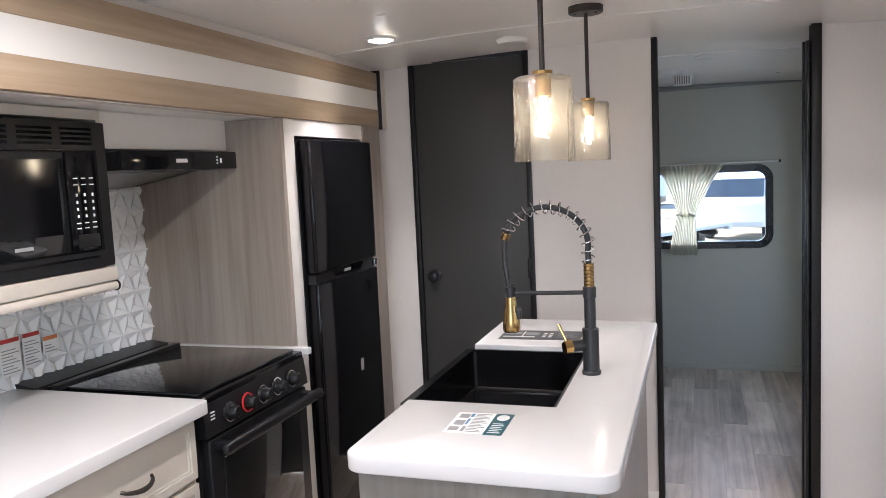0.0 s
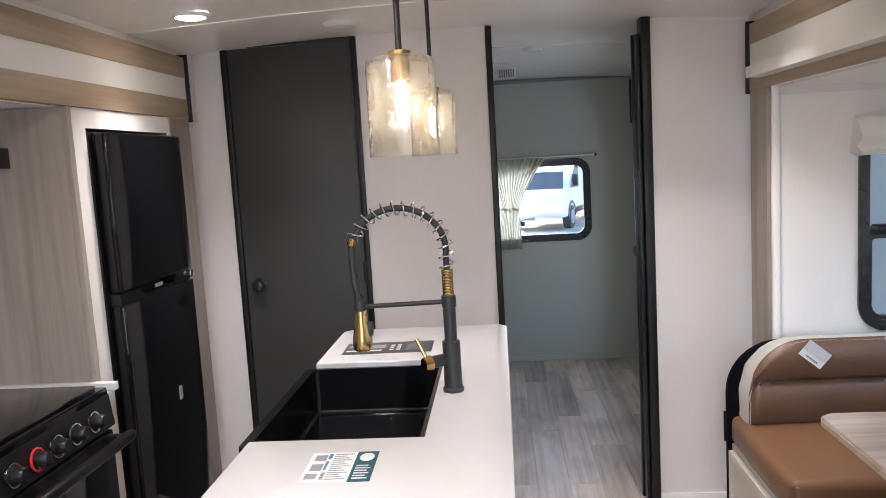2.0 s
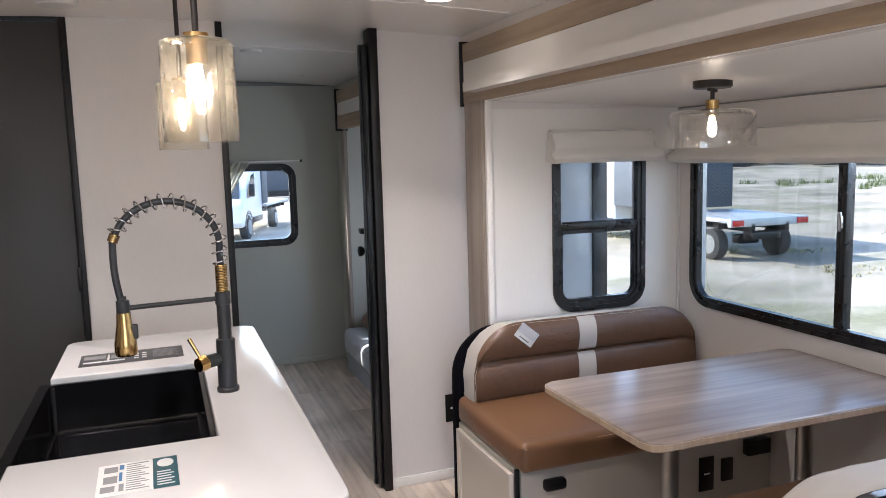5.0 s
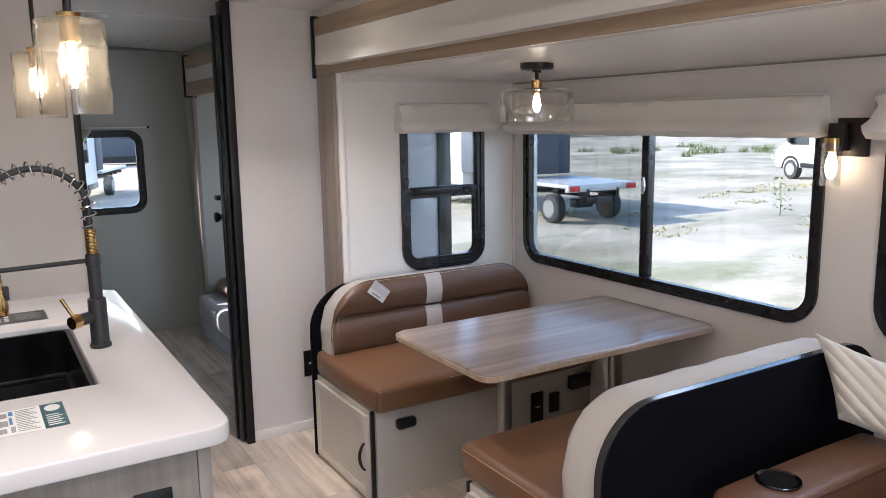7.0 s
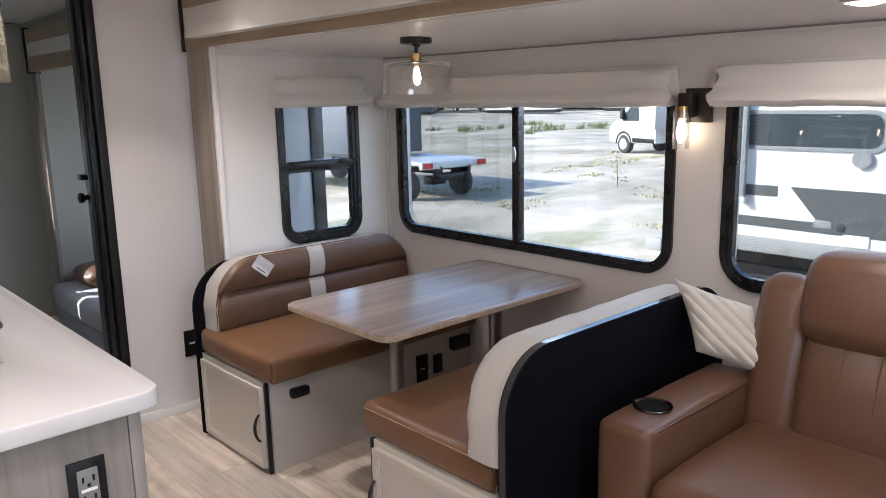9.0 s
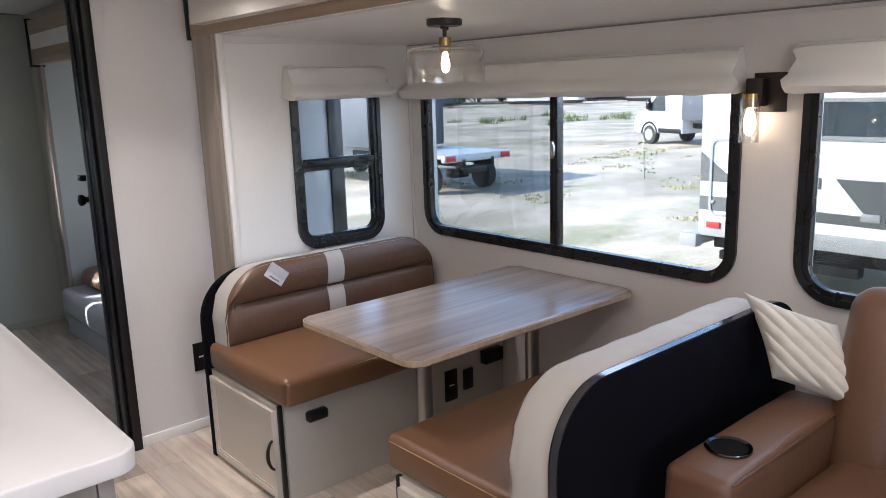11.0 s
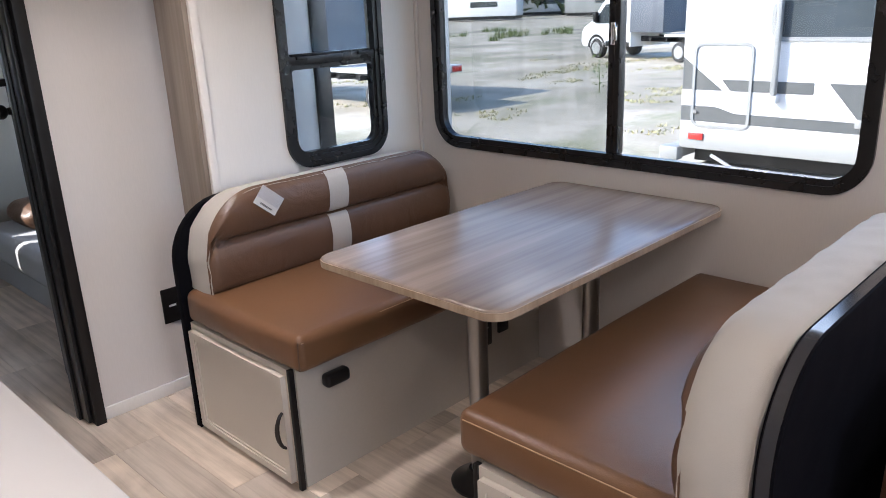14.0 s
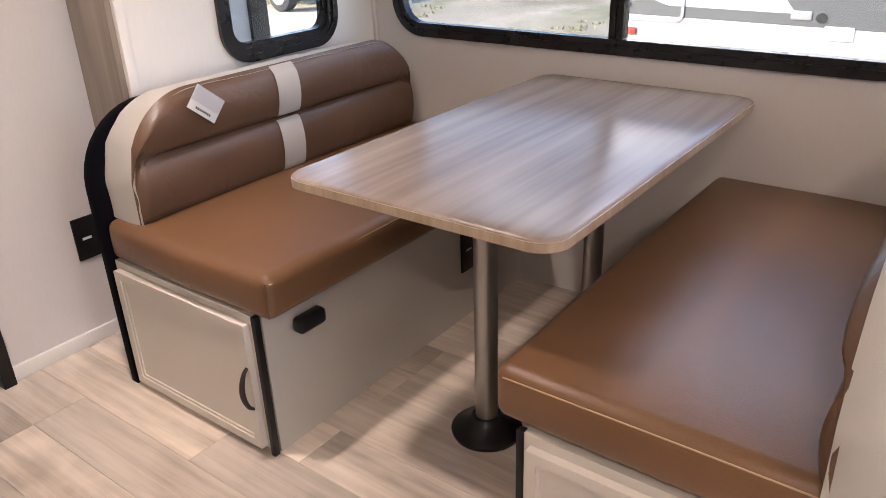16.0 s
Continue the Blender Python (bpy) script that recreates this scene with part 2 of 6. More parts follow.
TILE = surf("white_ceramic_tile", (0.90, 0.90, 0.90), 0.03, 0.16, grain=90, bump=0.03, per_object=True)
GROUT = surf("pale_grout", (0.24, 0.24, 0.24), 0.08, 0.85, bump=0.2)
PLASTIC_W = surf("white_plastic", (0.72, 0.71, 0.69), 0.03, 0.4, bump=0.02)
GREYPLASTIC = surf("grey_plastic", (0.22, 0.22, 0.215), 0.05, 0.4, bump=0.02)
REDGLOW = surf("red_ring", (0.75, 0.03, 0.04), 0.03, 0.3, bump=0.0)
FILTER = surf("perforated_steel", (0.30, 0.30, 0.31), 0.3, 0.35, 0.9, grain=180, bump=0.5, blotch=40)
WINDOWGLASS = clear_glass("window_glass", (0.82, 0.85, 0.855))
SCREENGLASS = clear_glass("screened_window_glass", (0.62, 0.65, 0.65))
# tint lightened to let extra daylight into the dim bedroom
BEDGLASS = clear_glass("clear_window_glass", (0.95, 0.96, 0.96))
SHADEGLASS = clear_glass("seeded_glass", (0.95, 0.93, 0.89), 0.05, 0.8, 1.6, 30.0, 0.028)
PLAINGLASS = clear_glass("clear_lamp_glass", (0.96, 0.955, 0.94), 0.04, 0.2, 4.0, 9.0, 0.008)
BULBGLOW = glow("bulb_glow", (1.0, 0.80, 0.52), 14)
SOFTBULB = glow("soft_bulb_glow", (1.0, 0.82, 0.56), 10)
DIMBULB = glow("dim_bulb_glow", (1.0, 0.78, 0.50), 4)
PUCKGLOW = glow("puck_glow", (1.0, 0.86, 0.66), 9)
WELL_DARK = surf("well_depth_black", (0.01, 0.01, 0.01), 0.1, 0.9, bump=0.0, spec=0.05)
CURTAIN = surf("sheer_curtain", (0.80, 0.79, 0.70), 0.04, 0.9, grain=400, bump=0.3, stretch=(1, 1, 0.15))


# ---- building helpers ----
ORIGIN = {}


def thing(name, at, label, category, group="", kind=""):
    ob = new(name)
    ob.empty_display_size = 0.05
    ob.location = at
    ORIGIN[ob] = Vector(at)
    return tagged(ob, label, category, group, kind)


def link(name, bm, material, at=(0, 0, 0), smooth=30):
    me = bpy.data.meshes.new(name)
    bmesh.ops.recalc_face_normals(bm, faces=bm.faces)
    bmesh.ops.translate(bm, verts=bm.verts, vec=-Vector(at))
    for f in bm.faces:
        f.smooth = smooth > 0
    for e in bm.edges:
        if len(e.link_faces) == 2 and e.calc_face_angle(0) > radians(smooth):
            e.smooth = False
    bm.to_mesh(me)
    bm.free()
    for m in material if isinstance(material, (list, tuple)) else (material,):
        me.materials.append(m)
    return me


def part(name, bm, material, parent, label="", smooth=30):
    ob = new(name, link(name, bm, material, ORIGIN[parent], smooth))
    ob.parent = parent
    ORIGIN[ob] = ORIGIN[parent]
    return tagged(ob, label)


def solo(name, bm, material, label, category, group="", kind="", at=None, smooth=30):
    if at is None:
        vs = [v.co for v in bm.verts]
        at = (sum(v.x for v in vs) / len(vs), sum(v.y for v in vs) / len(vs), min(v.z for v in vs))
    ob = new(name, link(name, bm, material, at, smooth))
    ob.location = at
    ORIGIN[ob] = Vector(at)
    return tagged(ob, label, category, group, kind)


def struct(name, bm, material, label="", smooth=30):
    ob = new(name, link(name, bm, material, (0, 0, 0), smooth))
    ORIGIN[ob] = Vector((0, 0, 0))
    return tagged(ob, label or name.replace("_", " "), name.split("_")[0], kind="structure")


def box(x0, y0, z0, x1, y1, z1, r=0.0, seg=2, bm=None):
    b = bmesh.new()
    bmesh.ops.create_cube(b, size=1)
    for v in b.verts:
        v.co = Vector(((x0 + x1) / 2 + v.co.x * (x1 - x0), (y0 + y1) / 2 + v.co.y * (y1 - y0), (z0 + z1) / 2 + v.co.z * (z1 - z0)))
    if r > 0:
        bmesh.ops.bevel(b, geom=list(b.edges), offset=r, segments=seg, profile=0.5, affect="EDGES", clamp_overlap=True)
    return b if bm is None else join(bm, b)


def join(*bms):
    out = bms[0]
    for b in bms[1:]:
        me = bpy.data.meshes.new("tmp")
        b.to_mesh(me)
        out.from_mesh(me)
        b.free()
        bpy.data.meshes.remove(me)
    return out


def moved(b, m):
    bmesh.ops.transform(b, matrix=m, verts=b.verts)
    return b


def cyl(x, y, z0, z1, r, r1=None, seg=28, axis="z", bevel=0.0):
    """A round bar: from z0 to z1 along the axis, through the other two coordinates."""
    b = bmesh.new()
    bmesh.ops.create_cone(b, cap_ends=True, segments=seg, radius1=r, radius2=r if r1 is None else r1, depth=z1 - z0)
    if bevel:
        rim = [e for e in b.edges if len(e.link_faces) == 2 and e.calc_face_angle(0) > 0.6]
        bmesh.ops.bevel(b, geom=rim, offset=bevel, segments=2, profile=0.5, affect="EDGES", clamp_overlap=True)
    bmesh.ops.translate(b, verts=b.verts, vec=(0, 0, (z0 + z1) / 2))
    if axis == "z":
        m = Matrix.Translation((x, y, 0))
    elif axis == "x":
        m = Matrix.Translation((0, x, y)) @ pose(0, 0, 0, 0, 90, 0)
    else:
        m = Matrix.Translation((x, 0, y)) @ pose(0, 0, 0, -90, 0, 0)
    return moved(b, m)


def rr(u0, v0, u1, v1, r, seg=8):
    """A rounded rectangle's outline; r is one radius, or four from the low corner on, anticlockwise."""
    rs = r if isinstance(r, (list, tuple)) else (r,) * 4
    out = []
    for (cu, cv, a0), q in zip(((u0, v0, 180), (u1, v0, 270), (u1, v1, 0), (u0, v1, 90)), rs):
        q = max(q, 1e-4)
        mu, mv = cu + (q if cu == u0 else -q), cv + (q if cv == v0 else -q)
        out += [(mu + q * math.cos(radians(a0 + 90 * k / seg)), mv + q * math.sin(radians(a0 + 90 * k / seg))) for k in range(seg + 1)]
    return out


def to3(u, v, w, axis):
    return {"x": (w, u, v), "y": (u, w, v), "z": (u, v, w)}[axis]


def prism(outline, w0, w1, axis, bevel=0.0, seg=2):
    """An outline in the plane across an axis, drawn out from w0 to w1."""
    b = bmesh.new()
    lo, hi = ([b.verts.new(to3(u, v, w, axis)) for u, v in outline] for w in (w0, w1))
    b.faces.new(lo), b.faces.new(hi)
    n = len(lo)
    for i in range(n):
        b.faces.new((lo[i], lo[(i + 1) % n], hi[(i + 1) % n], hi[i]))
    bmesh.ops.recalc_face_normals(b, faces=b.faces)
    if bevel:
        rim = [e for e in b.edges if any(len(f.verts) > 4 for f in e.link_faces)]
        bmesh.ops.bevel(b, geom=rim, offset=bevel, segments=seg, profile=0.5, affect="EDGES", clamp_overlap=True)
    return b


def ring(outer, inner, w0, w1, axis):
    b = bmesh.new()
    o0, o1, i0, i1 = ([b.verts.new(to3(u, v, w, axis)) for u, v in line] for line, w in ((outer, w0), (outer, w1), (inner, w0), (inner, w1)))
    n = len(outer)
    for k in range(n):
        j = (k + 1) % n
        b.faces.new((o0[k], o0[j], i0[j], i0[k])), b.faces.new((o1[k], o1[j], i1[j], i1[k]))
        b.faces.new((o0[k], o0[j], o1[j], o1[k])), b.faces.new((i0[k], i0[j], i1[j], i1[k]))
    return b


def tube(points, r, seg=12, caps=True):
    """A round bar swept along points; r is one radius or one for each."""
    b = bmesh.new()
    pts = [Vector(p) for p in points]
    rs = r if isinstance(r, (list, tuple)) else [r] * len(pts)
    side, rows = None, []
    for i, p in enumerate(pts):
        d = (pts[min(i + 1, len(pts) - 1)] - pts[max(i - 1, 0)]).normalized()
        if side is None:
            side = d.orthogonal().normalized()
        side = (side - d * side.dot(d)).normalized()
        up = d.cross(side)
        rows.append([b.verts.new(p + rs[i] * (math.cos(a) * side + math.sin(a) * up)) for a in (2 * math.pi * k / seg for k in range(seg))])
    for q0, q1 in zip(rows, rows[1:]):
        for k in range(seg):
            b.faces.new((q0[k], q0[(k + 1) % seg], q1[(k + 1) % seg], q1[k]))
    if caps:
        b.faces.new(rows[0]), b.faces.new(rows[-1])
    return b


def lathe(profile, x, y, seg=40, closed=False):
    """A turned shape about an upright axis, from pairs of radius and height."""
    b = bmesh.new()
    rows = [[b.verts.new((x + r * math.cos(2 * math.pi * k / seg), y + r * math.sin(2 * math.pi * k / seg), z)) for k in range(seg)] for r, z in profile]
    for q0, q1 in zip(rows, rows[1:] + rows[:1] if closed else rows[1:]):
        for k in range(seg):
            b.faces.new((q0[k], q0[(k + 1) % seg], q1[(k + 1) % seg], q1[k]))
    for q, (r, z) in ((rows[0], profile[0]), (rows[-1], profile[-1])):
        if r > 1e-4 and not closed:
            b.faces.new(q)
    bmesh.ops.remove_doubles(b, verts=b.verts, dist=1e-5)
    return b


def cushion(x0, y0, z0, x1, y1, z1, r=0.025, puff=0.012, n=14, crease=None, seed=1):
    """A stuffed block: rounded edges, crowned faces, slight unevenness; crease: (axis, place, depth, width) of a sewn groove on the faces across y."""
    b = box(x0, y0, z0, x1, y1, z1)
    bmesh.ops.subdivide_edges(b, edges=list(b.edges), cuts=n, use_grid_fill=True)
    c, h = Vector(((x0 + x1) / 2, (y0 + y1) / 2, (z0 + z1) / 2)), Vector(((x1 - x0) / 2, (y1 - y0) / 2, (z1 - z0) / 2))
    edge = 4
    for v in b.verts:
        p = v.co - c
        for k in range(3):
            i = (p[k] / h[k] + 1) / 2 * (n + 1)
            if i <= edge:
                p[k] = -h[k] + r * i / edge
            elif i >= n + 1 - edge:
                p[k] = h[k] - r * (n + 1 - i) / edge
            else:
                p[k] = -h[k] + r + (i - edge) / (n + 1 - 2 * edge) * 2 * (h[k] - r)
        q = Vector([max(-(h[k] - r), min(h[k] - r, p[k])) for k in range(3)])
        d = p - q
        if d.length > 1e-6:
            p = q + d.normalized() * r
        t = Vector([p[k] / h[k] for k in range(3)])
        for k in range(3):
            a, bb = (k + 1) % 3, (k + 2) % 3
            if abs(t[k]) > 0.8:
                p[k] += math.copysign(puff * (1 - t[a] ** 2) * (1 - t[bb] ** 2), t[k])
        p += Vector([0.0015 * noise.noise(Vector((p[0] * 9 + seed, p[1] * 9, p[2] * 9 + 7 * k))) for k in range(3)])
        v.co = c + p
    if crease:
        k, at, depth, width = crease
        for v in b.verts:
            g = math.exp(-(((v.co[k] - at) / width) ** 2))
            if abs(v.co.y - c.y) > h.y * 0.5:
                v.co.y -= math.copysign(depth * g, v.co.y - c.y)
    return b


# ---- the large structure ----
CEIL_Z = 2.055
def ceil_at(x):
    return CEIL_Z - 0.028 * (x + 0.15) ** 2


def cells(axis, w0, w1, u0, u1, v0, v1, holes):
    """A panel of some thickness with oblong holes (u0, u1, v0, v1) through it."""
    us = sorted({u0, u1, *(h for hole in holes for h in hole[:2])})
    vs = sorted({v0, v1, *(h for hole in holes for h in hole[2:])})
    out, made = bmesh.new(), {}
    solid = {(i, k) for i in range(len(us) - 1) for k in range(len(vs) - 1)
             if not any(h[0] <= (us[i] + us[i + 1]) / 2 <= h[1] and h[2] <= (vs[k] + vs[k + 1]) / 2 <= h[3] for h in holes)}

    def at(i, k, w):
        if (i, k, w) not in made:
            made[i, k, w] = out.verts.new(to3(us[i], vs[k], w, axis))
        return made[i, k, w]

    for i, k in solid:
        for w in (w0, w1):
            out.faces.new([at(*q, w) for q in ((i, k), (i + 1, k), (i + 1, k + 1), (i, k + 1))])
        for (di, dk), p, q in (((-1, 0), (i, k), (i, k + 1)), ((1, 0), (i + 1, k), (i + 1, k + 1)), ((0, -1), (i, k), (i + 1, k)), ((0, 1), (i, k + 1), (i + 1, k + 1))):
            if (i + di, k + dk) not in solid:
                out.faces.new((at(*p, w0), at(*q, w0), at(*q, w1), at(*p, w1)))
    return out


PART_Y, WIN_X, SIDE_Y, BACK_Y = 3.58, 1.95, 3.31, 5.93
struct("wall_partition", cells("y", PART_Y, PART_Y + 0.05, -1.42, 1.02, 0, 2.06, [(-1.157, -0.608, 0.0, 2.045), (-0.05, 0.56, 0.0, 2.06)]), WALL, "warm off-white panel partition wall")
struct("wall_dinette_side", cells("y", SIDE_Y, SIDE_Y + 0.05, 0.99, 2.0, 0, 1.75, [(1.315, 1.728, 0.824, 1.515)]), WALL_W, "white slide-out end wall beside the dinette")
struct("wall_dinette_back", cells("x", WIN_X, WIN_X + 0.05, -0.7, SIDE_Y, 0, 1.75, [(1.642, 3.180, 0.833, 1.535), (0.035, 1.380, 0.833, 1.535)]), WALL, "beige slide-out wall with two wide windows")
struct("wall_slide_south", box(0.97, -0.75, 0, 2.0, -0.70, 1.75), WALL)
struct("wall_kitchen_back", box(-1.95, -0.7, 0, -1.90, 3.47, 1.78), WALL_W)
struct("wall_kitchen_north", box(-1.90, 3.425, 0, -1.31, 3.47, 1.76), WALL)
struct("wall_kitchen_south", box(-1.95, -0.75, 0, -1.27, -0.70, 2.03), WALL)
struct("wall_west", box(-1.34, -2.2, 0, -1.29, -0.75, 2.04), WALL)
struct("wall_east", box(0.95, -2.2, 0, 1.0, -0.75, 2.04), WALL)
struct("wall_west_stub", box(-1.42, 3.47, 0, -1.37, 3.58, 2.04), WALL)
struct("wall_over_kitchen", box(-1.33, -0.75, 1.74, -1.295, 3.58, 2.035), WALL)
struct("wall_over_dinette", box(0.985, -0.75, 1.72, 1.02, 3.58, 2.035), WALL)
struct("wall_south", cells("y", -2.25, -2.2, -1.34, 1.0, 0, 2.06, [(-1.0, 0.7, 0.8, 1.75)]), WALL)
struct("wall_bedroom_west", box(-0.62, 3.63, 0, -0.57, BACK_Y, 2.06), WALL_DIM)
struct("wall_bedroom_back", cells("y", BACK_Y, BACK_Y + 0.05, -0.62, 2.0, 0, 2.1, [(-0.21, 0.575, 0.925, 1.435)]), WALL_DIM, "bedroom end wall with one small window, dimness put into its colour")
struct("wall_bedroom_east", cells("x", 0.93, 0.97, 3.63, BACK_Y, 0, 2.06, [(3.80, 5.66, 0.0, 1.74)]), WALL_DIM)
struct("wall_bedroom_slide", join(cells("x", 1.65, 1.70, 3.78, 5.72, 0, 1.76, [(4.10, 5.00, 0.72, 1.38)]), box(0.97, 3.742, -0.25, 1.70, 3.78, 1.95), box(0.97, 5.68, 0, 1.65, 5.72, 1.76)), WALL_DIM, "white bedroom slide-out box walls")
struct("ceiling_bedroom_slide", box(0.93, 3.782, 1.76, 1.70, 5.72, 1.80), CEIL)
struct("ceiling_dinette", prism([(0.97, 1.722), (1.96, 1.690), (1.96, 1.74), (0.97, 1.76)], -0.72, SIDE_Y, "y"), CEIL, "glossy white slide-out ceiling")
struct("ceiling_kitchen", box(-1.91, -0.72, 1.745, -1.28, 3.44, 1.775), CEIL)
N = 24
arc = [(-1.45 + 3.4 * k / N, ceil_at(-1.45 + 3.4 * k / N)) for k in range(N + 1)]
struct("ceiling", prism(arc + [(x, z + 0.05) for x, z in reversed(arc)], -2.25, 6.0, "y"), CEIL, "glossy off-white crowned ceiling", 60)
for y in (3.02, 1.2, -0.6, 4.25):
    strip = [(-1.29 + 2.24 * k / 12, ceil_at(-1.29 + 2.24 * k / 12) + 0.001) for k in range(13)]
    struct("trim_ceiling_seam", prism(strip + [(x, z - 0.005) for x, z in reversed(strip)], y - 0.012, y + 0.012, "y"), CEIL)
# exterior skin, so that no light leaks in
struct("wall_outer", join(box(-2.0, -0.8, -0.3, -1.955, 3.5, 2.2), box(-1.5, -2.3, 2.12, 1.08, 6.05, 2.16), box(2.005, -0.75, 1.76, 0.9, 3.36, 1.80)), WHITEPAINT, "outer skin")

# trims at the partition
trim = bmesh.new()
for x0, x1 in ((-1.170, -1.146), (-0.619, -0.595)):
    box(x0, PART_Y - 0.012, 0, x1, PART_Y + 0.03, 2.048, 0.002, bm=trim)
box(-1.146, PART_Y - 0.012, 2.032, -0.619, PART_Y + 0.03, 2.048, 0.002, bm=trim)
struct("trim_bath_door", trim, BLACKTRIM, "black door trim")
struct("trim_passage_left", box(-0.063, PART_Y - 0.014, 0, -0.037, PART_Y + 0.06, 2.05, 0.003), BLACKTRIM)
struct("trim_passage_right", box(0.556, PART_Y - 0.030, 0, 0.593, PART_Y + 0.06, 2.048, 0.003), BLACKTRIM)
struct("trim_passage_track", join(box(0.533, PART_Y + 0.062, 0.0, 0.556, PART_Y + 0.09, 1.985, 0.003), box(0.54, PART_Y - 0.006, 0.01, 0.553, PART_Y + 0.05, 1.98, 0.002)), BLACKSATIN)
struct("trim_base_partition", box(0.595, PART_Y - 0.012, 0, 0.97, PART_Y, 0.045, 0.002), WALL_W, "off-white skirting board")
struct("trim_base_partition_middle", box(-0.595, PART_Y - 0.012, 0, -0.063, PART_Y, 0.045, 0.002), WALL_W, "off-white skirting board")
struct("trim_base_bedroom", box(-0.57, BACK_Y - 0.012, 0, 0.93, BACK_Y, 0.04, 0.002), WALL_DIM, "bedroom skirting board in the dimmed wall colour")
struct("trim_bedroom_ceiling", box(-0.57, BACK_Y - 0.02, 2.02, 0.93, BACK_Y, 2.045, 0.002), GREYPLASTIC, "grey ceiling moulding")
struct("trim_slide_jamb", join(box(0.957, 3.31, 0, 0.985, 3.49, 1.725, 0.002)), GREYWOOD, "grey wood slide-out jamb")
struct("trim_slide_jamb_white", join(box(0.972, 3.293, 0, 0.999, 3.309, 1.725, 0.002)), WALL_W)
struct("trim_corner_dinette", box(WIN_X - 0.014, SIDE_Y - 0.014, 0.4, WIN_X, SIDE_Y, 1.69, 0.003), WALL)
struct("trim_dinette_ceiling", join(box(1.0, SIDE_Y - 0.012, 1.688, WIN_X, SIDE_Y, 1.722), box(WIN_X - 0.012, -0.7, 1.672, WIN_X, SIDE_Y - 0.012, 1.694)), WALL)
struct("trim_ceiling_joint", box(WIN_X - 0.017, -0.69, 1.683, WIN_X - 0.0125, SIDE_Y - 0.013, 1.6885), GREYPLASTIC, "thin dark joint strip under the slide-out ceiling")
struct("trim_kitchen_post", box(-1.305, 3.235, 0, -1.268, 3.42, 1.744, 0.002), GREYWOOD, "grey wood post beside the fridge")


def fascia(name, x0, x1, y0, y1, z0, zw0, zw1, z1, face):
    """A slide-out's header: two wood bands and a white one between, with a black end cap."""
    ob = thing(name, ((x0 + x1) / 2, (y0 + y1) / 2, z0), "slide-out header of oak-look bands with a glossy white stripe", "header")
    part("wood_band", box(x0, y0, z0, x1, y1, zw0, 0.002), OAK, ob)
    part("wood_band", box(x0, y0, zw1, x1, y1, z1, 0.002), OAK, ob)
    inset = 0.003 * face
    part("white_band", box(min(x0, x1) - min(0, inset), y0, zw0, max(x0, x1) - max(0, inset), y1, zw1), WHITEPAINT, ob, "glossy white stripe")
    part("end_cap", join(box(x0 - 0.012, y1, z0 - 0.012, x1 + 0.012, y1 + 0.012, z1 + 0.012, 0.002)), BLACKTRIM, ob, "black metal end cap")
    return ob


fascia("slide_header", -1.294, -1.266, -0.70, 3.42, 1.743, 1.82, 1.905, 1.986, 1)
fascia("slide_header", 0.958, 0.984, -0.70, 3.50, 1.722, 1.812, 1.897, 1.975, -1)
fascia("slide_header", 0.865, 0.925, 3.70, 5.60, 1.70, 1.79, 1.875, 1.96, -1)


